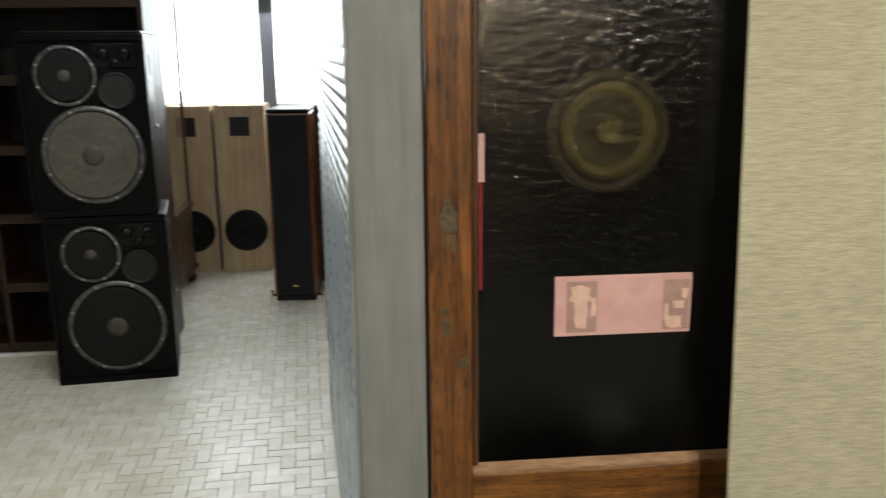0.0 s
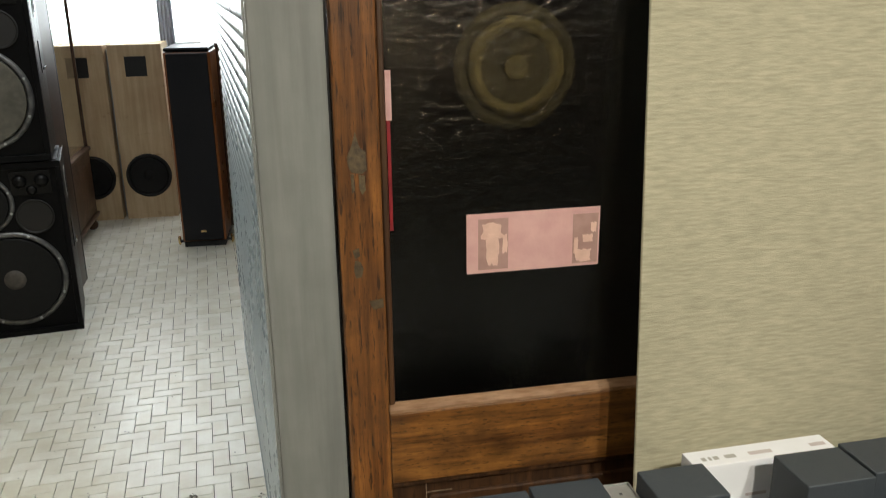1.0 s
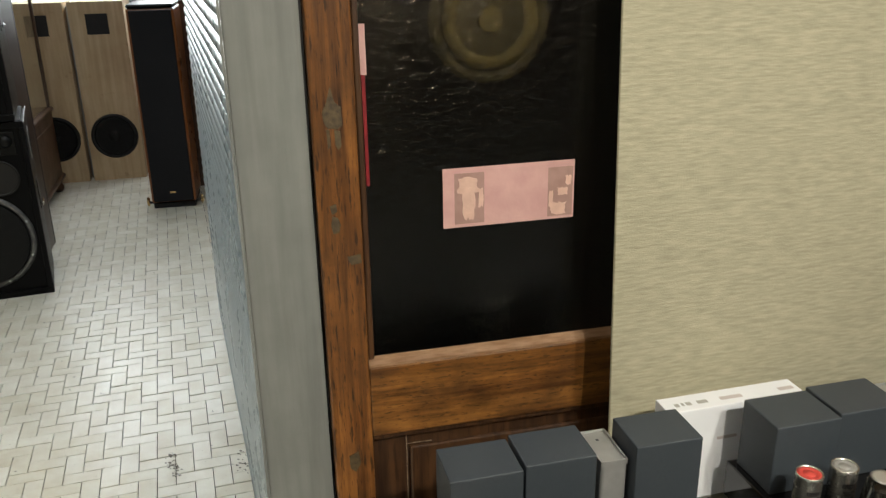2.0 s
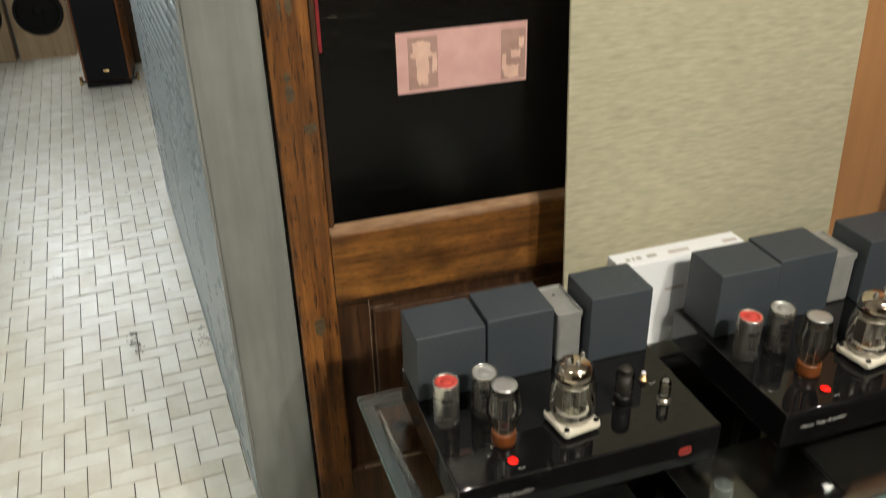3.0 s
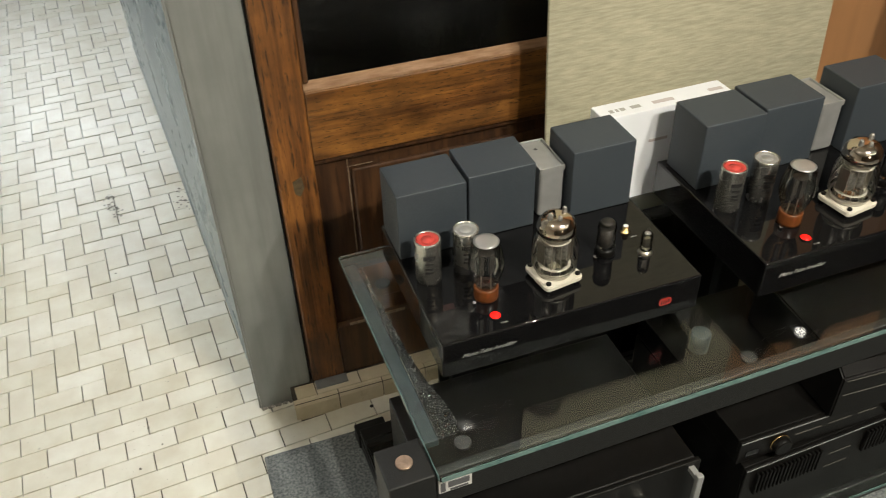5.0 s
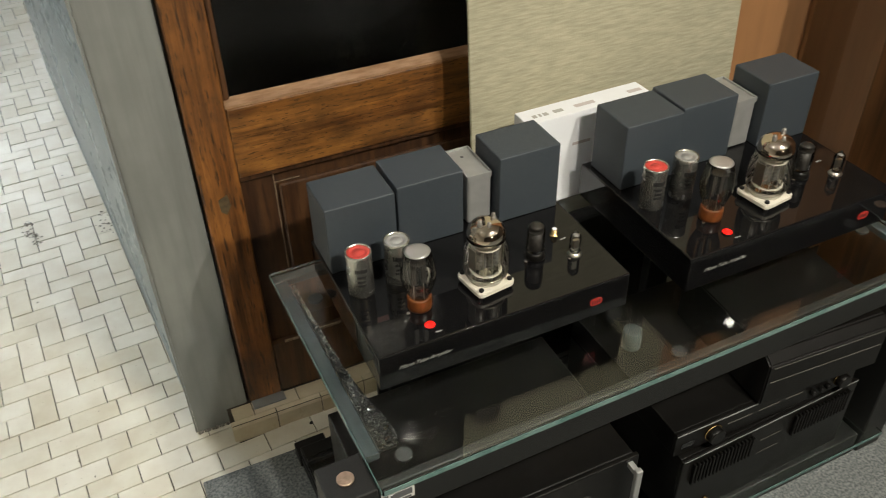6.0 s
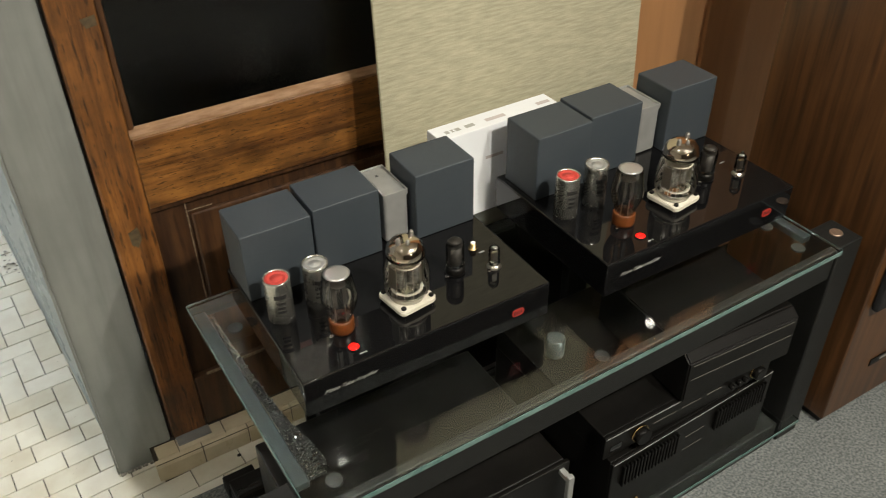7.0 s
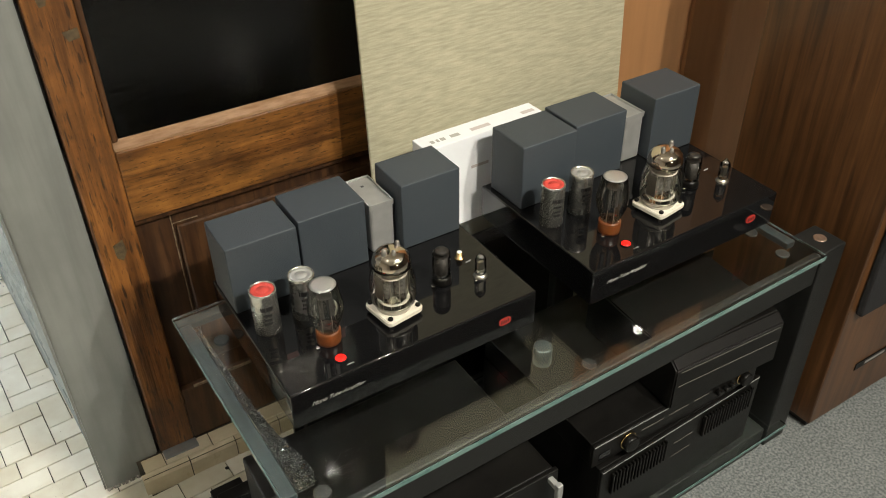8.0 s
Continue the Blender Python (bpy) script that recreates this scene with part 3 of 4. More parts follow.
NOSE = [(0.0, -0.008), (0.0, 0.039), (0.003, 0.045), (0.009, 0.0485), (0.0155, 0.0488), (0.0155, -0.008)]
b = bmesh.new()
for k in range(15):
    add_box(b, 0.018 + k * 0.1045, 0.018 + (k + 1) * 0.1045, 0.0035, 0.10, -0.01, 0.0462)
part("core", b, grout, sill)
for k in range(14):
    x = 0.015 + k * 0.1045
    part("nosing_tile", prism(NOSE, x + 0.0012, x + 0.1033, "x"), sill_tile, sill)
    part("top_tile", block(0.0735 + (k - 0.45) * 0.1045 if k == 0 else -0.031 + k * 0.1045, 0.0715 + k * 0.1045, 0.0175, 0.056, 0.02, 0.0485, 0.001, 1), sill_tile, sill)
part("drain_hole", disc(0.0045, 0.0006, (0.187, -0.022, 0.0018), 0, 14), rubber, sill, "small dark round hole")
part("threshold_plate", block(0.075, 0.150, 0.030, 0.056, 0.0455, 0.0525, 0.001), threshold_mat, sill, "short grey metal threshold plate")

# ---- leaning woven panel, brown wall beyond ----
panel = thing("wall_panel", "tall beige-green woven panel leaning against the door", "panel", (0.707, 1.343, 0.0))
lean = math.degrees(math.atan(0.056))
b = block(0, 0.63, 0, 0.007, 0.004, 2.1, 0.002)
part("board", moved(b, pose(0, 0, 0, -lean, 0, 0)), weave, panel)
setting("brown_wall_1", block(1.3445, 1.60, 1.44, 1.4845, 0.0, 2.6), brown_wall, "smooth brown laminate wall board", "wall")
setting("brown_wall_2", prism([(1.601, 1.43), (1.70, 1.40), (2.9, 1.36), (2.9, 1.45), (1.601, 1.475)], 0.0, 2.6), brown_wall, "smooth brown laminate wall board", "wall")

# ---- carpet ----
carp = bmesh.new()
add_box(carp, 0.05, 4.2, -3.6, 1.352, -0.006, 0.006, 0.003)
carpet = setting("carpet", carp, carpet_mat, "grey-blue speckled needle-felt carpet", "carpet")

# ---- hi-fi rack ----
G = 0.55
rack = thing("hifi_rack", "charcoal metal rack with thick clear glass top", "rack", (0.202, 0.784, 0.006), 1.19)
RW, RD, RH = 1.2225, 0.53, G - 0.006
for x0, x1 in ((0.0, 0.068), (RW - 0.067, RW)):
    part("post", block(x0, x1, 0.0, 0.072, 0.0, RH - 0.001, 0.003), rack_mat, rack)
    dx = 0.062 if x0 < 0.5 else -0.062
    part("side_rail", block(x0 + 0.004 + dx, x1 - 0.004 + dx, 0.0622, RD - 0.0202, 0.0, 0.036, 0.002), rack_mat, rack)
    part("rear_foot", block(x0 + dx, x1 + dx, RD - 0.02, RD + 0.02, 0.0, 0.040, 0.003), rack_mat, rack)
    part("bolt", disc(0.0125, 0.0035, ((x0 + x1) / 2, 0.036, RH - 0.001), 0.001, 24), copper, rack, "round copper-coloured bolt cover")
for x0 in (0.26, RW - 0.33):
    part("rear_post", block(x0, x0 + 0.06, RD - 0.085, RD - 0.0605, 0.055, RH - 0.0135, 0.003), rack_mat, rack)
part("front_rail", block(0.0685, RW - 0.0675, 0.004, 0.020, RH - 0.078, RH - 0.0135, 0.003), rack_mat, rack)
part("lower_front_rail", block(0.068, RW - 0.075, 0.004, 0.060, 0.0, 0.055, 0.003), rack_mat, rack)
part("lower_back_rail", block(0.068, RW - 0.075, RD - 0.06, RD - 0.01, 0.0, 0.055, 0.003), rack_mat, rack)
part("back_panel", block(0.25, RW - 0.25, RD - 0.03, RD - 0.022, 0.055, RH - 0.08), satin_black, rack)
GX0, GX1, GY0, GY1 = 0.0715, 1.1545, -0.006, 0.511
top = part("glass_top", block(GX0, GX1, GY0, GY1, RH - 0.0115, RH, 0.0012), sheet_glass, rack, "thick clear glass sheet")
top.visible_shadow = False
edge = part("polished_edge", block(GX0 + 0.002, GX1 - 0.002, GY0 - 0.0012, GY0 - 0.0003, RH - 0.0105, RH - 0.001), edge_glass, top, "greenish polished glass edge")
part("polished_edge", block(GX0 - 0.0012, GX0 - 0.0003, GY0 + 0.002, GY1 - 0.002, RH - 0.0105, RH - 0.001), edge_glass, top)
part("polished_edge", block(GX1 + 0.0003, GX1 + 0.0012, GY0 + 0.002, GY1 - 0.002, RH - 0.0105, RH - 0.001), edge_glass, top)
for x0, x1, y0, y1 in ((GX0 + 0.002, GX0 + 0.024, 0.062, GY1 - 0.024), (GX1 - 0.024, GX1 - 0.002, 0.062, GY1 - 0.024), (GX0 + 0.002, GX1 - 0.002, GY1 - 0.0235, GY1 - 0.002)):
    part("edge_trim", block(x0, x1, y0, y1, RH - 0.026, RH - 0.0125, 0.002), trim_metal, rack, "grey-blue trim bar under the glass edge")
part("grip_strip", prism([(GX0 + 0.0245, 0.0625), (GX0 + 0.050, 0.0625), (GX0 + 0.060, 0.085), (GX0 + 0.057, 0.12), (GX0 + 0.046, 0.17), (GX0 + 0.038, 0.24), (GX0 + 0.034, 0.34), (GX0 + 0.031, 0.47), (GX0 + 0.0245, 0.47)], RH - 0.0135, RH - 0.0122), frost, rack, "sparkling tape under the glass edge")
rnd = random.Random(21)
b = bmesh.new()
for k in range(400):
    v = 0.066 + 0.40 * rnd.random() ** 1.6
    wide = 0.030 if v < 0.13 else 0.030 * (0.13 / v) ** 1.3
    u, r = GX0 + 0.027 + wide * rnd.random(), rnd.uniform(0.0006, 0.0017)
    m = pose(u, v, RH - 0.01205, rnd.uniform(-5, 5), rnd.uniform(-5, 5), rnd.uniform(0, 90))
    b.faces.new([b.verts.new(m @ Vector(c)) for c in ((-r, -r, 0), (r, -r, 0), (r, r, 0), (-r, r, 0))])
flakes = part("glitter", b, chrome, rack, "tiny bright flakes in the tape")
tagged(flakes, "tiny bright flakes in the tape", kind="stuff")
part("base_panel", block(0.069, RW - 0.076, 0.0605, RD - 0.0605, 0.030, 0.045), satin_black, rack)
low = part("glass_shelf", block(0.070, RW - 0.03, -0.016, RD - 0.05, 0.056, 0.066, 0.001), sheet_glass, rack, "lower clear glass shelf")
low.visible_shadow = False
part("polished_edge", block(0.072, RW - 0.032, -0.0172, -0.0163, 0.057, 0.065), edge_glass, low)
for x, y in ((0.125, 0.045), (0.60, 0.03), (1.10, 0.05), (1.105, 0.13), (0.125, 0.42)):
    part("glass_pad", disc(0.013, 0.005, (x, y, RH - 0.0175), 0.001, 20), rubber, rack)
part("spacer", disc(0.016, 0.038, (0.565, 0.105, RH - 0.052), 0.002, 24), trim_metal, rack, "short metal spacer under the glass")
badge = part("badge", block(0.072, 0.122, 0.0035, 0.0055, RH - 0.050, RH - 0.020, 0.0005), white_ink, rack, "small silver maker's badge")
part("badge_mark", block(0.075, 0.082, 0.0022, 0.0034, RH - 0.046, RH - 0.027), ink, badge)
part("badge_mark", block(0.086, 0.118, 0.0022, 0.0034, RH - 0.040, RH - 0.028), ink, badge)
part("badge_mark", block(0.089, 0.116, 0.0022, 0.0034, RH - 0.047, RH - 0.044), ink, badge)


# ---- valve amplifiers ----
def amplifier(at, turn, label):
    amp = thing("valve_amplifier", label, "amplifier", at, turn, group="pair of amplifiers on the rack")
    W, D, F, H = 0.431, 0.312, 0.028, 0.067
    T = F + H
    chassis = part("chassis", block(0, W, 0, D, F, T), gloss_black, amp, "glossy black lacquered chassis")
    chassis.data.shade_smooth()
    edge_round = chassis.modifiers.new("edge_round", "BEVEL")
    edge_round.width, edge_round.segments, edge_round.harden_normals = 0.003, 4, True
    for x in (0.045, W - 0.045):
        for y in (0.045, D - 0.045):
            part("foot", lathe([(0.012, 0), (0.015, 0.003), (0.017, F - 0.006), (0.017, F)], (x, y, 0), 24), satin_black, amp)
    # transformer covers
    for x0, x1, y0 in ((0.003, 0.119, 0.208), (0.125, 0.242, 0.217), (0.307, 0.422, 0.213)):
        part("transformer_cover", block(x0, x1, y0, y0 + 0.092, T, T + (0.127 if x0 > 0.3 else 0.123), 0.0025, 3), slate, amp)
    can = part("choke_can", block(0.2565, 0.302, 0.232, 0.3235, T, T + 0.094, 0.006, 3), alu_grey, amp, "grey aluminium oblong can")
    for x0, x1, y0, y1 in ((0.2562, 0.2582, 0.2317, 0.3238), (0.3003, 0.3023, 0.2317, 0.3238), (0.2582, 0.3003, 0.2317, 0.2337), (0.2582, 0.3003, 0.3218, 0.3238)):
        part("can_rim", block(x0, x1, y0, y1, T + 0.086, T + 0.0966, 0.0008), alu_grey, can)
    part("can_slot", block(0.275, 0.280, 0.294, 0.299, T + 0.0941, T + 0.0946), ink, can)
    # electrolytic cans
    for x, y, cap in ((0.032, 0.150, True), (0.095, 0.152, False)):
        c = part("capacitor", lathe([(0.0190, 0), (0.0203, 0.0015), (0.0203, 0.073), (0.0208, 0.0745), (0.0208, 0.0775), (0.0198, 0.079), (0.0182, 0.0782), (0.0178, 0.0755), (0.0, 0.0755)], (x, y, T), 32), alu, amp, "plain aluminium capacitor can")
        lid = [(0.0178, 0.0758), (0.0178, 0.0772), (0.0125, 0.0776), (0.0120, 0.0766), (0.0085, 0.0766), (0.0080, 0.0776), (0.0, 0.0778)]
        part("end_cap", lathe([(0.0, 0.0756)] + lid, (x, y, T), 28), red_vinyl if cap else alu_grey, c, "red vinyl end cap" if cap else "")
        for k, (z, w) in enumerate(((0.050, 0.95), (0.040, 0.66), (0.031, 0.55), (0.024, 0.66))):
            a0, bb = -math.pi / 2 - w / 2 - 0.2, bmesh.new()
            step = w / (7 if k == 0 else 5)
            for j in range(7 if k == 0 else 5):
                vs = [bb.verts.new((x + 0.0206 * math.cos(a), y + 0.0206 * math.sin(a), T + zz)) for a, zz in ((a0 + j * step, z), (a0 + (j + 0.72) * step, z), (a0 + (j + 0.72) * step, z + (0.0078 if k == 0 else 0.0046)), (a0 + j * step, z + (0.0078 if k == 0 else 0.0046)))]
                bb.faces.new(vs)
            part("print", bb, black_ink, c)
    # shouldered rectifier valve in a brown base
    x, y = 0.099, 0.078
    st = part("rectifier_valve", lathe([(0.0, -0.002), (0.0185, 0.0), (0.0190, 0.004), (0.0190, 0.020), (0.0178, 0.023), (0.0160, 0.0232), (0.0158, 0.008), (0.0, 0.008)], (x, y, T), 30), bakelite, amp, "shouldered valve with brown base")
    bulb = [(0.0165, 0.0238), (0.0185, 0.032), (0.0240, 0.046), (0.0268, 0.057), (0.0270, 0.066), (0.0262, 0.075), (0.0244, 0.086), (0.0228, 0.096), (0.0218, 0.1020), (0.0202, 0.1056), (0.0150, 0.1072), (0.0, 0.1076)]
    g = part("bulb", lathe(bulb, (x, y, T), 32), tube_glass, st, "clear blown glass")
    g.visible_shadow = False
    part("getter", lathe([(0.0, 0.1080), (0.0150, 0.1076), (0.0196, 0.1062), (0.0195, 0.1060), (0.0149, 0.1074), (0.0, 0.1078)], (x, y, T), 28), getter_silver, st, "silvery getter patch in the dome")
    for dx in (-0.008, 0.008):
        part("plate", block(x + dx - 0.0038, x + dx + 0.0038, y - 0.003, y + 0.003, T + 0.044, T + 0.084, 0.001), sooty_metal, st)
        part("support_wire", disc(0.0006, 0.060, (x + dx, y, T + 0.024), 0, 8), grid_metal, st)
    part("mica_disc", disc(0.0120, 0.0006, (x, y, T + 0.0855), 0, 24), sooty_metal, st)
    for a in (0.5, 3.6):
        part("socket_screw", disc(0.0035, 0.005, (x + 0.026 * math.cos(a), y + 0.026 * math.sin(a), T), 0.001, 12), chrome, st)
    # big twin transmitting valve on a white ceramic plate
    x, y = 0.213, 0.080
    big = part("output_valve_socket", moved(prism(rounded(0.034, 0.009), 0.006, 0.015, bev=0.0015), pose(x, y, T, 0, 0, 8)), ceramic, amp, "white ceramic valve socket")
    for a in range(4):
        q = math.radians(45 + 90 * a + 8)
        part("socket_bolt", disc(0.0042, 0.0045, (x + 0.0375 * math.cos(q), y + 0.0375 * math.sin(q), T + 0.0151), 0.001, 14), satin_black, big)
        part("standoff", disc(0.004, 0.006, (x + 0.0375 * math.cos(q), y + 0.0375 * math.sin(q), T), 0, 12), chrome, big)
    valve = part("output_valve", lathe([(0.020, 0.0152), (0.0275, 0.0152), (0.0290, 0.018), (0.0290, 0.0225), (0.020, 0.0225)], (x, y, T), 30, close=True), mica, amp, "large clear twin power valve with mirrored dome")
    bulb = [(0.0295, 0.0236), (0.0345, 0.028), (0.0358, 0.036), (0.0358, 0.062), (0.0350, 0.070), (0.0322, 0.078), (0.0300, 0.084), (0.0297, 0.100), (0.0272, 0.110), (0.0210, 0.1175), (0.0105, 0.1220), (0.0, 0.1230)]
    g = part("bulb", lathe(bulb, (x, y, T), 36), tube_glass, valve)
    g.visible_shadow = False
    dome = [(0.0, 0.1236), (0.0106, 0.1226), (0.0212, 0.1180), (0.0275, 0.1103), (0.0300, 0.1000), (0.0301, 0.0935), (0.0296, 0.0935), (0.0294, 0.1000), (0.0268, 0.1098), (0.0205, 0.1170), (0.0, 0.1226)]
    part("mirror_dome", lathe(dome, (x, y, T), 36), getter, valve, "smoky mirrored getter dome")
    for dx in (-0.011, 0.011):
        part("top_pin", lathe([(0.0048, 0), (0.0040, 0.003), (0.0036, 0.009), (0.0024, 0.0115), (0.0, 0.012)], (x + dx * 1.25, y + dx * 0.4, T + 0.1180), 14), dark_metal, valve)
        part("anode", lathe([(0.0085, 0.038), (0.0105, 0.040), (0.0105, 0.074), (0.0085, 0.076)], (x + dx, y, T), 20), dark_metal, valve)
    part("top_pin", lathe([(0.0042, 0), (0.0034, 0.004), (0.0028, 0.008), (0.0, 0.010)], (x - 0.002, y - 0.0125, T + 0.1190), 12), dark_metal, valve)
    for z, r in ((0.031, 0.0255), (0.079, 0.0235), (0.092, 0.0225)):
        part("mica_disc", lathe([(r - 0.006, 0), (r, 0), (r, 0.0008), (r - 0.006, 0.0008)], (x, y, T + z), 28, close=True), mica, valve)
    for k in range(10):
        a = k * math.pi / 5 + 0.3
        part("support_rod", disc(0.0009, 0.070, (x + 0.0225 * math.cos(a), y + 0.0215 * math.sin(a), T + 0.024), 0, 8), grid_metal, valve)
    for dx in (-0.0235, 0.0235):
        part("heat_fin", moved(block(-0.0006, 0.0006, -0.009, 0.009, 0.036, 0.076, 0.0003, 1), pose(x + dx, y, T, 0, 0, 12)), grid_metal, valve)
    part("skirt_ring", lathe([(0.0292, 0.0226), (0.0305, 0.0226), (0.0312, 0.0275), (0.0299, 0.0275)], (x, y, T), 32, close=True), grid_metal, valve, "bright metal ring round the valve's foot")
    part("shield", lathe([(0.0215, 0.081), (0.0215, 0.0815), (0.0215, 0.087)], (x, y, T), 24), grid_metal, valve)
    # dark octal valve
    x, y = 0.316, 0.105
    oc = part("driver_valve", lathe([(0.0, 0), (0.0165, 0.0), (0.0168, 0.0045), (0.0155, 0.0085), (0.0150, 0.013), (0.0, 0.0135)], (x, y, T), 26), satin_black, amp, "small dark octal valve")
    part("bulb", lathe([(0.0, 0.0136), (0.0142, 0.0138), (0.0148, 0.018), (0.0152, 0.052), (0.0140, 0.0595), (0.0098, 0.0645), (0.0040, 0.0662), (0.0, 0.0665)], (x, y, T), 28), tube_glass, oc).visible_shadow = False
    part("plate", lathe([(0.0, 0.016), (0.0095, 0.016), (0.0108, 0.019), (0.0108, 0.050), (0.0, 0.051)], (x, y, T), 24), sooty_metal, oc)
    part("mica_disc", disc(0.0130, 0.0006, (x, y, T + 0.0535), 0, 24), sooty_metal, oc)
    part("getter", lathe([(0.0, 0.0660), (0.0040, 0.0657), (0.0095, 0.0641), (0.0125, 0.0605), (0.0118, 0.0605), (0.0, 0.0650)], (x, y, T), 24), sooty_metal, oc)
    for a in (0.4, 3.5):
        part("socket_screw", disc(0.0036, 0.005, (x + 0.022 * math.cos(a), y + 0.022 * math.sin(a), T), 0.001, 12), chrome, oc)
    # miniature valve
    x, y = 0.377, 0.082
    mi = part("miniature_valve", lathe([(0.0, 0), (0.0118, 0), (0.0120, 0.0014), (0.0102, 0.0026), (0.0098, 0.0056), (0.0, 0.006)], (x, y, T), 22), grid_metal, amp, "miniature clear valve")
    g = part("bulb", lathe([(0.0, 0.0062), (0.0088, 0.0063), (0.0094, 0.009), (0.0094, 0.034), (0.0082, 0.0385), (0.0045, 0.0420), (0.0020, 0.0465), (0.0, 0.048)], (x, y, T), 24), tube_glass, mi)
    g.visible_shadow = False
    part("plate", block(x - 0.0052, x + 0.0052, y - 0.003, y + 0.003, T + 0.013, T + 0.030, 0.0008), grid_metal, mi)
    part("getter", lathe([(0.0, 0.0412), (0.0038, 0.0402), (0.0054, 0.0388), (0.0, 0.0386)], (x, y, T), 18), getter_silver, mi)
    for a in (0.6, 3.7):
        part("socket_screw", disc(0.0034, 0.005, (x + 0.017 * math.cos(a), y + 0.017 * math.sin(a), T), 0.001, 12), chrome, mi)
    # gilt input socket, lamp, lettering, badge
    ja = part("input_socket", lathe([(0.0085, 0), (0.0085, 0.0025), (0.0052, 0.003), (0.0052, 0.0125), (0.0032, 0.0130), (0.0032, 0.006), (0.0, 0.006)], (0.374, 0.141, T), 20), brass, amp, "gilt phono socket")
    part("insulator", lathe([(0.0040, 0.0135), (0.0047, 0.0100), (0.0, 0.0100)], (0.374, 0.141, T), 18), white_card, ja)
    lamp = part("power_button", lathe([(0.0, 0), (0.0082, 0), (0.0082, 0.002), (0.0074, 0.003), (0.0, 0.0036)], (0.095, 0.031, T), 24), red_lamp, amp, "lit red power button")
    part("button_ring", lathe([(0.0083, 0), (0.0094, 0), (0.0094, 0.0015), (0.0083, 0.0022)], (0.095, 0.031, T), 24, close=True), satin_black, lamp)
    lettering("power_lettering", "POWER", 0.0032, pose(0.097, 0.013, T + 0.0004), white_ink, amp)
    lettering("socket_lettering", "INPUT", 0.0040, pose(0.376, 0.124, T + 0.0004), white_ink, amp)
    lettering("script_lettering", "Mono Tube Amplifier", 0.0105, pose(0.030, -0.0006, F + 0.032, 90, 0, 0), script_ink, amp, 0.45, 0.93, -0.00018)
    bd = part("badge", prism([(0.369 + 0.0112 * math.copysign(abs(math.cos(q * math.pi / 10)) ** 0.6, math.cos(q * math.pi / 10)), F + 0.0325 + 0.007 * math.copysign(abs(math.sin(q * math.pi / 10)) ** 0.6, math.sin(q * math.pi / 10))) for q in range(20)], -0.0016, -0.0003, "y"), red_badge, amp, "small red rounded badge with dark marks")
    for k in range(4):
        part("badge_mark", block(0.3612 + k * 0.0042, 0.3632 + k * 0.0042, -0.0022, -0.0017, F + 0.0290 + 0.001 * (k % 2), F + 0.0365 - 0.001 * (k % 3)), black_ink, bd)
    return amp


ampA = amplifier((0.331, 0.924, G), 0.0, "glossy black valve amplifier near the rack's end by the door post")
ampB = copy_thing(ampA, pose(0.865, 0.905, G, 0, 0, 0.4))
ampB.scale = (1.04, 1.04, 1.04)
# its covers and can are bolted on a little further along
for ob in ampB.children:
    if ob.name.split(".")[0] in ("transformer_cover", "choke_can"):
        ob.location.x += 0.0085
tagged(ampB, "glossy black valve amplifier beside the walnut loudspeaker")

# ---- white carton behind the amplifiers ----
box = thing("carton", "flat white carton standing on the glass behind the amplifiers", "box", (0.762, 1.262, G), 1.0)
part("body", block(0, 0.272, 0, 0.05, 0, 0.190, 0.0015), white_card, box)
for x0, x1, m_ in ((0.022, 0.030, script_ink), (0.035, 0.040, script_ink), (0.044, 0.054, script_ink), (0.066, 0.086, script_ink), (0.112, 0.156, pale_ink), (0.232, 0.262, pale_ink)):
    part("print", block(x0, x1, 0.016, 0.026, 0.1900, 0.1904), m_, box)
part("print", block(0.10, 0.14, -0.0006, -0.0001, 0.12, 0.126), pale_ink, box)

# ---- equipment in the rack ----
unit = thing("power_amplifier", "wide black power amplifier with silver front handle", "amplifier", (0.29, 0.815, 0.072))
part("case", block(0, 0.445, 0, 0.31, 0.012, 0.268, 0.003), satin_black, unit)
part("front_plate", block(-0.003, 0.4495, -0.010, -0.0005, 0.010, 0.270, 0.002), satin_black, unit)
for x in (0.02, 0.425):
    h = part("handle", block(x, x + 0.012, -0.040, -0.030, 0.11, 0.268, 0.002), alu_grey, unit, "silver bar handle")
    for z in (0.118, 0.252):
        part("handle_leg", block(x + 0.001, x + 0.011, -0.0295, -0.0105, z, z + 0.010), alu_grey, h)
for x, z in ((0.30, 0.225), (0.345, 0.205)):
    part("knob", disc(0.013, 0.018, (x, -0.0105, z), 0.002, 24, "y"), alu, unit, "small silver knob")
for x in (0.05, 0.40):
    for y in (0.05, 0.27):
        part("foot", disc(0.018, 0.012, (x, y, 0), 0.002, 20), rubber, unit)

fin = thing("finned_amplifier", "black power amplifier with finned front vents", "amplifier", (0.842, 0.802, 0.072), 2.0)
part("case", block(0, 0.43, 0.004, 0.36, 0.015, 0.196, 0.002), satin_black, fin)
part("front_plate", block(-0.002, 0.432, -0.004, 0.0035, 0.015, 0.197, 0.002), satin_black, fin)
for x0 in (0.022, 0.268):
    for k in range(17):
        part("vent_fin", block(x0 + k * 0.0086, x0 + k * 0.0086 + 0.0042, -0.012, -0.0045, 0.126, 0.182, 0.001, 1), satin_black, fin)
part("trim_line", block(0.0, 0.43, -0.0052, -0.0042, 0.1945, 0.196), alu_grey, fin)
for z in (0.150, 0.112):
    part("print", block(0.190, 0.242, -0.0050, -0.0042, z, z + 0.002), dim_ink, fin)
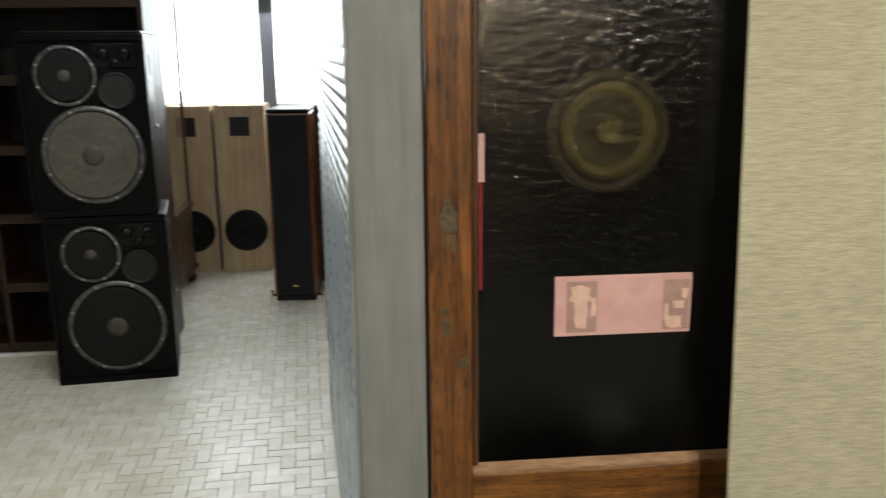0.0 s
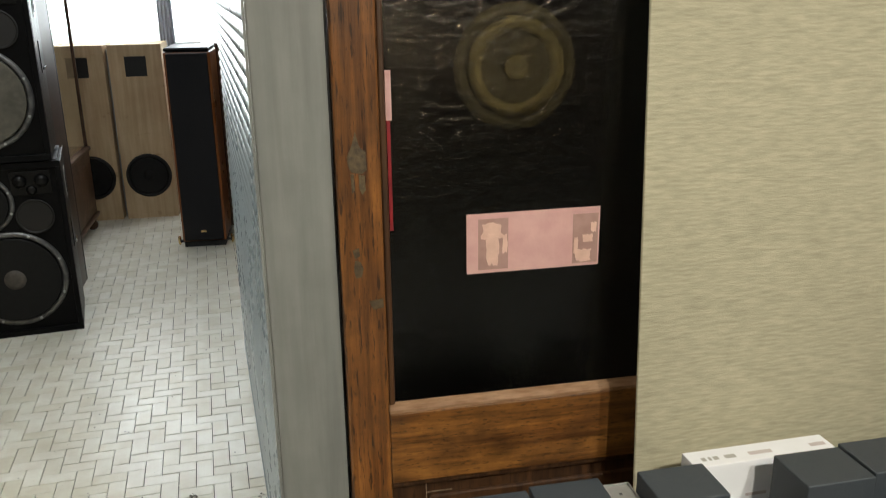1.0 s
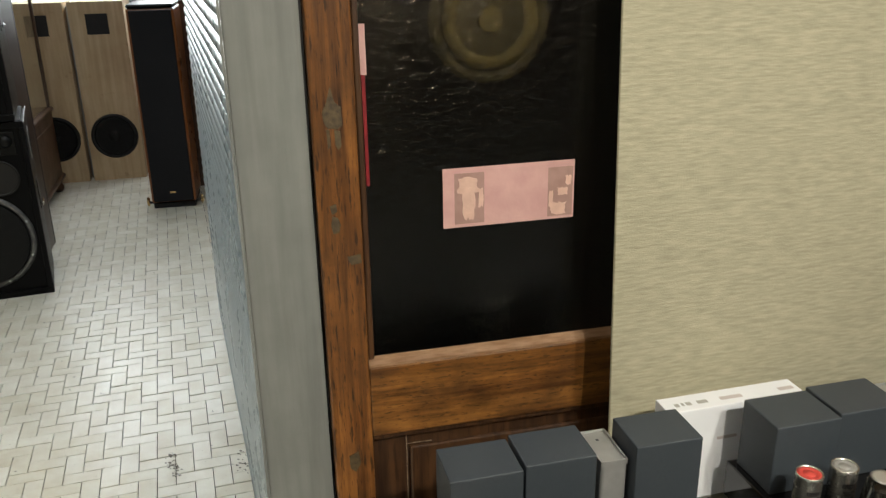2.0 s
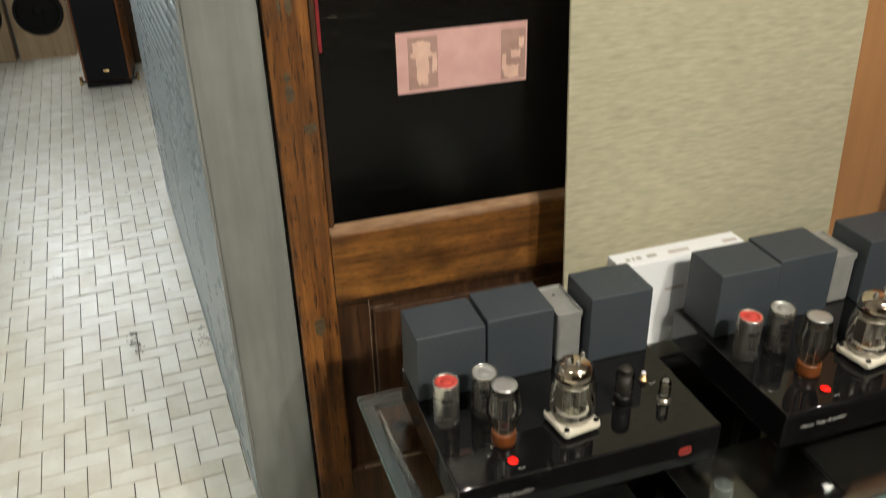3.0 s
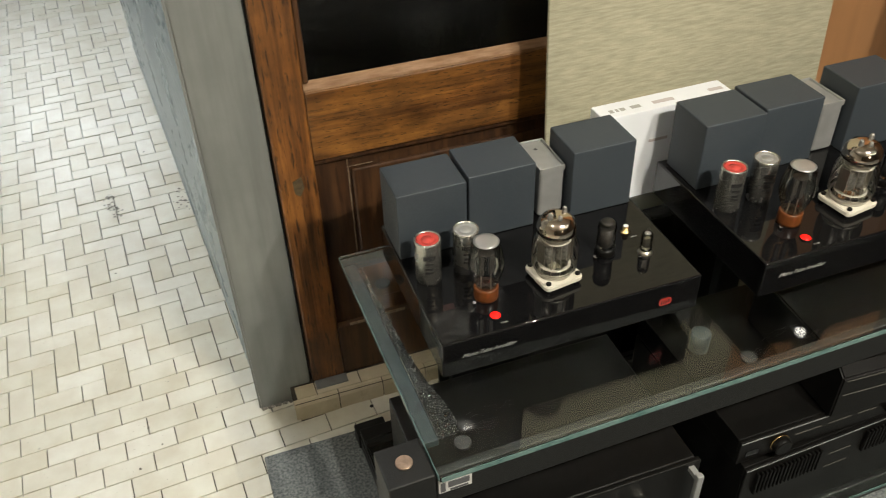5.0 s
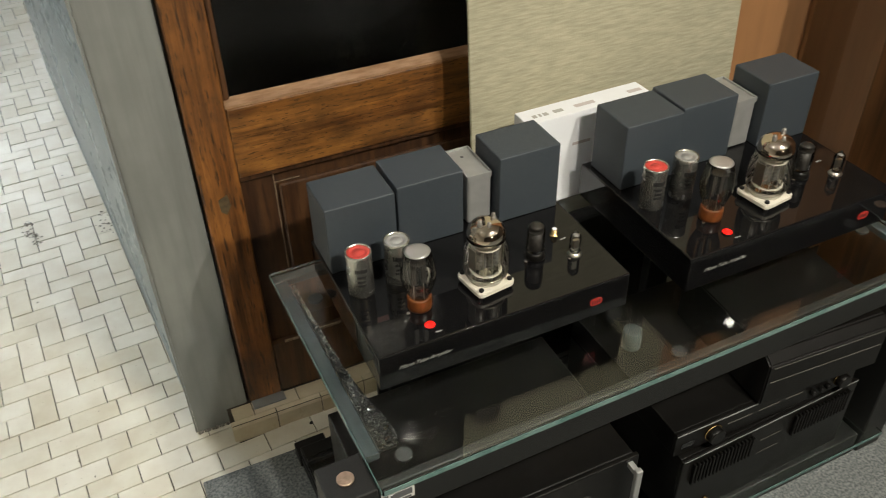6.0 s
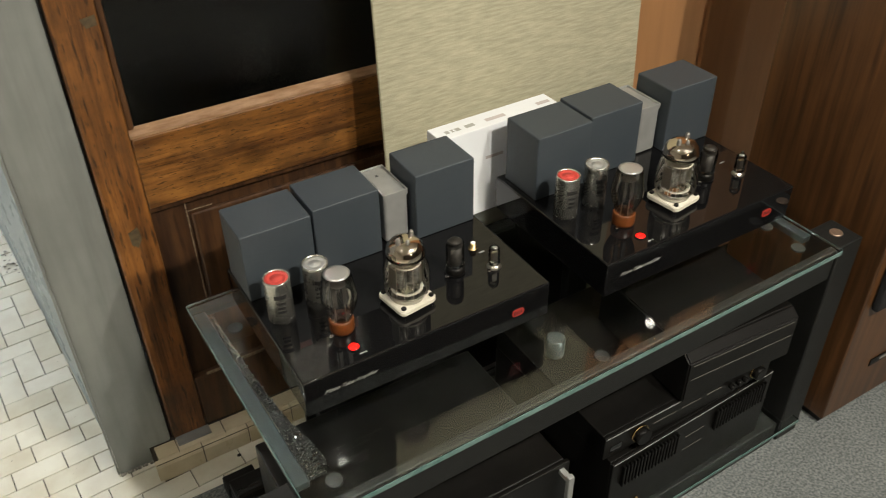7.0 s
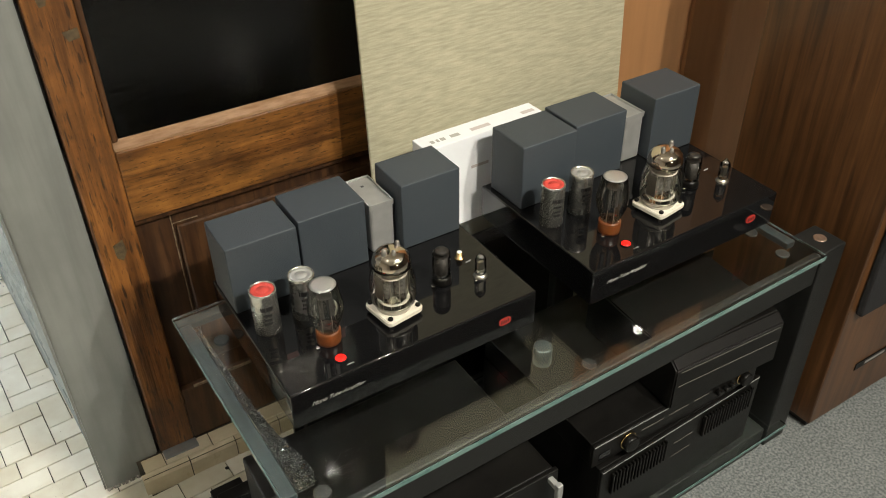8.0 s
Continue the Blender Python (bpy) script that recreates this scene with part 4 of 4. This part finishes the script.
part("lamp_bezel", disc(0.005, 0.005, (0.075, -0.0042, 0.050), 0.001, 16, "y"), brass, fin)
for x in (0.035, 0.395):
    for y in (0.04, 0.32):
        part("foot", disc(0.018, 0.015, (x, y, 0), 0.003, 20), chrome, fin, "chrome-ringed foot")

pre = thing("preamplifier", "slim black preamplifier with gold-ringed knob", "amplifier", (0.828, 0.818, 0.2715))
part("case", block(0, 0.425, 0.004, 0.34, 0.004, 0.060, 0.002), satin_black, pre)
part("front_plate", block(-0.001, 0.426, -0.004, 0.0035, 0.004, 0.061, 0.0015), satin_black, pre)
part("trim_line", block(0.0, 0.425, -0.0052, -0.0042, 0.0565, 0.0585), alu_grey, pre)
for x, r in ((0.082, 0.017), (0.385, 0.015)):
    k = part("knob", disc(r, 0.016, (x, -0.0045, 0.030), 0.002, 28, "y"), satin_black, pre)
    part("knob_ring", lathe([(r + 0.0002, 0), (r + 0.002, 0), (r + 0.002, 0.003), (r + 0.0002, 0.003)], (x, -0.0045, 0.030), 28, "y", True), brass, k, "thin gold ring")
for x in (0.315, 0.335, 0.352):
    part("small_knob", disc(0.006, 0.010, (x, -0.0045, 0.026), 0.001, 16, "y"), satin_black, pre)
part("display", block(0.014, 0.040, -0.0052, -0.0042, 0.016, 0.032), gloss_black, pre)
for x0, x1 in ((0.115, 0.17), (0.185, 0.235), (0.25, 0.29)):
    part("print", block(x0, x1, -0.0050, -0.0042, 0.034, 0.0365), dim_ink, pre)

spk = thing("centre_speaker", "black box with slanted front lying on the preamplifier", "box", (1.0, 0.806, 0.3345), -3.0)
part("body", prism([(0.0, 0.0), (0.0, 0.098), (0.02, 0.115), (0.26, 0.115), (0.26, 0.0)], 0.0, 0.268, "x", 0.003), satin_black, spk)
for z in (0.055, 0.090):
    part("groove", block(0.01, 0.258, -0.0012, -0.0002, z, z + 0.0014), dim_ink, spk)

# ---- walnut loudspeaker by the rack ----
ls = thing("walnut_speaker", "tall walnut veneer loudspeaker with black cloth grille", "speaker", (1.475, 0.785, 0.006))
part("plinth", block(0.012, 0.32, 0.012, 0.34, 0.0, 0.022), rubber, ls)
part("cabinet", block(0, 0.335, 0.0, 0.355, 0.022, 1.15, 0.003), walnut, ls)
part("grille", block(0.022, 0.313, -0.018, -0.0005, 0.345, 1.12, 0.006), cloth, ls, "black cloth grille")
bg = part("badge", block(0.112, 0.225, -0.0025, -0.0003, 0.135, 0.155, 0.0006), satin_black, ls)
part("badge_mark", block(0.145, 0.215, -0.0032, -0.0026, 0.141, 0.148), alu_grey, bg)


# ---- back room: stage loudspeakers ----
def stage_speaker(at, turn, label, cone):
    s = thing("stage_speaker", label, "speaker", at, turn, group="stack of stage loudspeakers")
    W, D, H = 0.54, 0.42, 0.806
    part("cabinet", prism([(0.0, 0.012), (W, 0.012), (W - 0.03, D), (0.03, D)], 0.0, H, bev=0.012), pa_black, s)
    b = bmesh.new()
    for x0, x1, z0, z1 in ((0.0, W, 0.0, 0.028), (0.0, W, H - 0.028, H), (0.0, 0.022, 0.028, H - 0.028), (W - 0.022, W, 0.028, H - 0.028)):
        add_box(b, x0, x1, -0.004, 0.013, z0, z1, 0.003)
    part("front_frame", b, pa_black, s)
    for nm, x, z, r, rim, cm in (("woofer", 0.285, 0.275, 0.200, 0.022, cone), ("midrange", 0.198, 0.628, 0.117, 0.017, cone_dark)):
        d = part(nm, lathe([(r + rim - 0.003, 0), (r + rim, 0.002), (r + rim, 0.007), (r + 0.004, 0.011), (r - 0.004, 0.007), (r - 0.006, 0.0)], (x, 0.012, z), 48, "y", True), ring_metal, s, "round driver with metal ring")
        part("cone", lathe([(r - 0.004, 0.006), (r - 0.010, 0.010), (r - 0.020, 0.006), (r - 0.026, 0.008), (0.30 * r, -0.035 * r / 0.2 + 0.004), (0.0, -0.035 * r / 0.2 + 0.004)], (x, 0.0, z), 48, "y"), cm, d)
        part("dust_cap", lathe([(0.30 * r, -0.03 * r / 0.2 + 0.004), (0.26 * r, 0.004), (0.14 * r, 0.012), (0.0, 0.015)], (x, 0.0, z), 32, "y"), cap_brown, d)
        for k in range(8):
            a = math.radians(22.5 + 45 * k)
            part("bolt", disc(0.006, 0.005, (x + (r + rim * 0.45) * math.cos(a), 0.003, z + (r + rim * 0.45) * math.sin(a)), 0.001, 10, "y"), alu_grey, d)
    part("port", lathe([(0.074, 0.0), (0.080, 0.003), (0.080, 0.006), (0.071, 0.005), (0.066, -0.02), (0.066, -0.06), (0.0, -0.06)], (0.408, 0.005, 0.560), 36, "y"), near_black, s, "round port opening")
    hn = part("horn", block(0.325, 0.495, 0.004, 0.0118, 0.660, 0.765, 0.003), satin_black, s, "black twin tweeter horn")
    for dx in (0.365, 0.455):
        part("horn_bulge", lathe([(0.030, 0.0), (0.026, 0.012), (0.014, 0.020), (0.0, 0.022)], (dx, 0.004, 0.722), 22, "y"), satin_black, hn)
    part("horn_throat", lathe([(0.022, 0.0), (0.016, 0.008), (0.0, 0.010)], (0.41, 0.004, 0.680), 20, "y"), satin_black, hn)
    sl = math.degrees(math.atan2(0.03, D - 0.012))
    side = pose(W, 0.012, 0, 0, 0, sl)
    hd = part("side_handle", moved(block(0.0005, 0.004, 0.16, 0.27, 0.36, 0.50, 0.002), side), satin_black, s, "recessed side handle")
    part("handle_bar", moved(block(0.005, 0.016, 0.175, 0.255, 0.372, 0.388, 0.004), side), chrome, hd, "shiny handle bar")
    pl = part("connector_plate", moved(block(0.0005, 0.003, 0.15, 0.24, 0.60, 0.74, 0.001), side), alu_grey, s, "grey connector plate")
    part("connector", moved(block(0.0035, 0.006, 0.175, 0.215, 0.62, 0.72), side), satin_black, pl)
    part("corner_edge", moved(block(0.0, 0.003, 0.0, 0.40, H - 0.010, H - 0.001), side), alu_grey, s)
    return s


stage_speaker((-1.366, 4.018, 0.0), 6.0, "black stage loudspeaker standing on the tiled floor", cone_dark)
stage_speaker((-1.392, 4.010, 0.812), 5.0, "black stage loudspeaker with grey cone, stacked on another", cone_grey)

solo("tray", block(0, 0.50, 0, 0.40, 0, 0.012, 0.004), satin_black, "flat dark tray lying on the upper stage loudspeaker", "tray", (-1.36, 4.02, 1.6185), 5.0)

# ---- raw plywood speakers under the window ----
for x in (-0.912, -1.278):
    ply = thing("plywood_speaker", "tall unfinished plywood speaker with black woofer hole", "speaker", (x, 6.10, 0.0), group="unfinished speakers under the window")
    part("cabinet", block(0, 0.338, 0.019, 0.40, 0.0, 1.172, 0.002), birch, ply)
    part("front_board", block(0.001, 0.337, 0.0, 0.018, 0.030, 1.174, 0.001), birch, ply)
    part("bottom_board", block(0.001, 0.337, 0.0, 0.018, 0.0, 0.029, 0.001), birch, ply)
    part("square_port", block(0.100, 0.236, -0.002, 0.004, 0.968, 1.098), rubber, ply, "square dark opening")
    w = part("woofer", lathe([(0.146, 0.0), (0.150, 0.004), (0.140, 0.010), (0.128, 0.006)], (0.172, 0.0, 0.30), 44, "y", True), rubber, ply)
    part("cone", lathe([(0.130, 0.004), (0.118, 0.010), (0.110, 0.004), (0.04, -0.002), (0.036, 0.006), (0.0, 0.010)], (0.172, -0.001, 0.30), 40, "y"), cone_dark, w)
solo("grey_pole", disc(0.014, 1.14, (0, 0, 0), 0.002, 16), alu_grey, "thin grey pole between two plywood speakers", "pole", (-0.925, 6.20, 0.0))

# ---- tower speaker ----
tw = thing("tower_speaker", "slim cherry floor speaker with full black grille", "speaker", (-0.478, 5.29, 0.0), -3.0)
part("cabinet", block(0, 0.262, 0.014, 0.36, 0.035, 1.175, 0.012, 3), cherry, tw)
part("top_cap", block(0.004, 0.258, 0.0, 0.36, 1.176, 1.198, 0.010, 3), pa_black, tw)
part("grille", block(0.014, 0.248, -0.006, 0.0135, 0.045, 1.165, 0.008, 3), cloth, tw, "full-height black cloth grille")
part("plinth", block(0.008, 0.254, 0.02, 0.34, 0.0, 0.0345, 0.003), rubber, tw)
part("badge", block(0.115, 0.148, -0.0085, -0.0062, 0.098, 0.110, 0.001), brass, tw, "tiny gilt badge")
for x in (-0.028, 0.29):
    sp = part("spike", lathe([(0.002, 0.0), (0.010, 0.018), (0.010, 0.05), (0.006, 0.058), (0.0, 0.058)], (x, 0.07, 0.0), 16), brass, tw, "gilt floor spike")
    part("spike_arm", block(min(x, 0.008) if x < 0 else 0.254, 0.008 if x < 0 else x, 0.062, 0.078, 0.020, 0.032), rubber, tw)
solo("wooden_cabinet", block(0, 0.30, 0, 0.30, 0, 1.19, 0.005), wood_dark, "dark wooden cabinet side behind the tower speaker", "cabinet", (-0.30, 5.75, 0.0))

# ---- bookcase and glazed cabinet ----
bc = thing("bookcase", "tall dark wooden bookcase with deep empty shelves", "bookcase", (-2.55, 4.48, 0.0))
# shade of the deep cells is put into this back's near-black colour
part("back", block(0, 1.60, 0.33, 0.35, 0, 2.2), near_black, bc)
for x in (0.0, 0.78, 1.575):
    part("upright", block(x, x + 0.025, 0.012, 0.329, 0, 2.2, 0.002), shelf_wood, bc)
for z in (0.02, 0.34, 0.70, 1.045, 1.385, 1.75, 2.15):
    for x0, x1 in ((0.0255, 0.7795), (0.8055, 1.5745)):
        part("shelf", block(x0, x1, 0.0, 0.328, z, z + 0.05, 0.003), shelf_wood, bc)
part("floor_strip", block(0, 1.60, -0.012, -0.002, 0.0, 0.018), white_paint, bc, "white strip along the floor")
for z, x0, x1 in ((1.80, 1.0, 1.12), (1.80, 1.16, 1.30), (1.80, 1.34, 1.46)):
    solo("dark_box", block(0, x1 - x0, 0, 0.22, 0, 0.26, 0.004), (near_black, wood_dark, near_black)[int(x0 * 7) % 3], "dark upright case on the bookcase shelf", "box", (-2.55 + x0, 4.52, z))

gc = thing("display_cabinet", "dark wooden display cabinet with glass door on turned feet", "cabinet", (-1.495, 4.92, 0.0))
part("base", block(0, 0.42, 0, 1.02, 0.11, 0.52, 0.008), wood_dark, gc)
part("base_moulding", block(-0.005, 0.432, -0.008, 1.03, 0.521, 0.548, 0.008), wood_dark, gc)
part("foot_moulding", block(-0.005, 0.436, -0.01, 1.032, 0.085, 0.1095, 0.008), wood_dark, gc)
for x in (0.05, 0.39):
    for y in (0.05, 0.97):
        part("foot", lathe([(0.018, 0), (0.030, 0.012), (0.036, 0.035), (0.026, 0.058), (0.034, 0.084)], (x, y, 0), 20), wood_dark, gc)
for x in (0.0, 0.395):
    for y in (0.0, 0.995):
        part("corner_post", block(x, x + 0.022, y, y + 0.022, 0.549, 2.05, 0.003), wood_dark, gc)
pg = part("glass_door", block(0.404, 0.408, 0.0225, 0.9945, 0.549, 2.05), sheet_glass, gc, "clear glass door")
pg.visible_shadow = False
part("back", block(0.0, 0.006, 0.0225, 0.9945, 0.549, 2.05), wood_dark, gc)
part("top", block(-0.005, 0.432, -0.008, 1.03, 2.051, 2.085, 0.008), wood_dark, gc)
part("panel", block(0.4205, 0.428, 0.10, 0.92, 0.17, 0.46, 0.004), wood_dark, gc)

# ---- dirt on the floor ----
rnd = random.Random(8)
for chain, spread, n in (([(-0.226, 2.53), (-0.222, 2.49), (-0.212, 2.455), (-0.203, 2.43)], 0.007, 60), ([(-0.03, 2.47), (0.0, 2.44), (-0.018, 2.41)], 0.016, 26)):
    b = bmesh.new()
    for k in range(n):
        u, v = chain[rnd.randrange(len(chain))]
        u, v, r = u + rnd.gauss(0, spread), v + rnd.gauss(0, spread * 1.6), rnd.uniform(0.001, 0.0055)
        b.faces.new([b.verts.new((u + r * rnd.uniform(0.4, 1.3) * math.cos(q * 0.9), v + r * rnd.uniform(0.4, 1.3) * math.sin(q * 0.9), 0.0026 + 0.00003 * k)) for q in range(7)])
    solo("floor_chip", b, dark_mark, "dark chipped patch in the cream floor tiles", "stain", kind="stuff")
rnd = random.Random(5)
b = bmesh.new()
for k in range(150):
    u, v = rnd.uniform(-1.5, 0.03), rnd.uniform(0.9, 5.2)
    r = rnd.uniform(0.0015, 0.0048)
    vs = [b.verts.new((u + r * rnd.uniform(0.5, 1.3) * math.cos(q * 1.0472), v + r * rnd.uniform(0.5, 1.3) * math.sin(q * 1.0472), 0.0030)) for q in range(6)]
    b.faces.new(vs)
tagged(new("floor_specks", mesh_of("floor_specks", b, dark_mark)), "dark specks and pits scattered over the tiles", "dirt", kind="stuff")

# ---- cream floor tiles: herringbone behind, running rows in front ----
U, V, ROW, J = 0.05455, 0.05322, 0.0547, 0.0011
LAID = pose(-0.2689, 1.6774, 0, 0, 0, 3.76)
floor = setting("floor", block(-3.2, 1.35, -3.6, 6.62, -0.0118, -0.004), grout, "cream ceramic tile floor laid in herringbone", "floor")
spots = []
for i in range(-54, 32):
    for j in range(-2, 96):
        k = (i - j + 3) % 4
        x, y = i * U, j * V
        if k == 3:
            x0, x1, y0, y1 = x, x + U, y, y + 2 * V
        elif k == 0:
            x0, x1, y0, y1 = x, x + 2 * U, y, y + V
        else:
            continue
        y0 = max(y0, 0.0) or -0.004
        if y1 - y0 > 0.01:
            spots.append((x0, x1, y0, y1))
for r in range(97):
    for i in range(-30, 7):
        x0 = 1.37 * U + 2 * U * i + (U if r % 2 else 0)
        spots.append((x0, x0 + 2 * U, -(r + 1) * ROW - 0.0045, -r * ROW - 0.0045))


def tile_block(bm, x0, x1, y0, y1, top, tip):
    c = 0.0011
    a, d = (x0 + J, y0 + J), (x1 - J, y1 - J)
    ring0 = [(a[0], a[1]), (d[0], a[1]), (d[0], d[1]), (a[0], d[1])]
    ring1 = [(a[0] + c, a[1] + c), (d[0] - c, a[1] + c), (d[0] - c, d[1] - c), (a[0] + c, d[1] - c)]
    cx, cy = (x0 + x1) / 2, (y0 + y1) / 2
    tilt = lambda u, v: tip[0] * (u - cx) + tip[1] * (v - cy)
    v0 = [bm.verts.new((u, v, -0.008)) for u, v in ring0]
    v1 = [bm.verts.new((u, v, top - 0.0012 + tilt(u, v))) for u, v in ring0]
    v2 = [bm.verts.new((u, v, top + tilt(u, v))) for u, v in ring1]
    for lo, hi in ((v0, v1), (v1, v2)):
        for q in range(4):
            bm.faces.new((lo[q], lo[(q + 1) % 4], hi[(q + 1) % 4], hi[q]))
    bm.faces.new(v2)


rnd = random.Random(11)
centre = lambda s: LAID @ Vector(((s[0] + s[1]) / 2, (s[2] + s[3]) / 2, 0))
near = [s for s in spots if -0.62 < centre(s).x < 0.12 and 1.25 < centre(s).y < 3.2]
near = set(sorted(near, key=lambda s: centre(s).y)[:300])
rest = bmesh.new()
shapes = {}
for s in spots:
    w, h = s[1] - s[0], s[3] - s[2]
    c = centre(s)
    if c.x > 1.30 or c.x < -3.18 or c.y < -3.58 or (c.x > 0.16 and c.y > 1.43):
        continue
    if s in near:
        kind = (round(w, 3), round(h, 3), rnd.randrange(4))
        if kind not in shapes:
            bb = bmesh.new()
            tile_block(bb, -w / 2, w / 2, -h / 2, h / 2, rnd.uniform(0.0, 0.0016), (rnd.uniform(-0.008, 0.008), rnd.uniform(-0.008, 0.008)))
            shapes[kind] = mesh_of("tile", bb, tile_mat)
        ob = new("tile", shapes[kind])
        ob.matrix_world = LAID @ Matrix.Translation(((s[0] + s[1]) / 2, (s[2] + s[3]) / 2, 0))
        ob.parent = floor
    else:
        tile_block(rest, *s, rnd.uniform(0.0, 0.0016), (rnd.uniform(-0.008, 0.008), rnd.uniform(-0.008, 0.008)))
moved(rest, LAID)
far = new("far_tiles", mesh_of("far_tiles", rest, tile_far))
far.parent = floor
tagged(far, "more cream tiles of the same floor", kind="stuff")
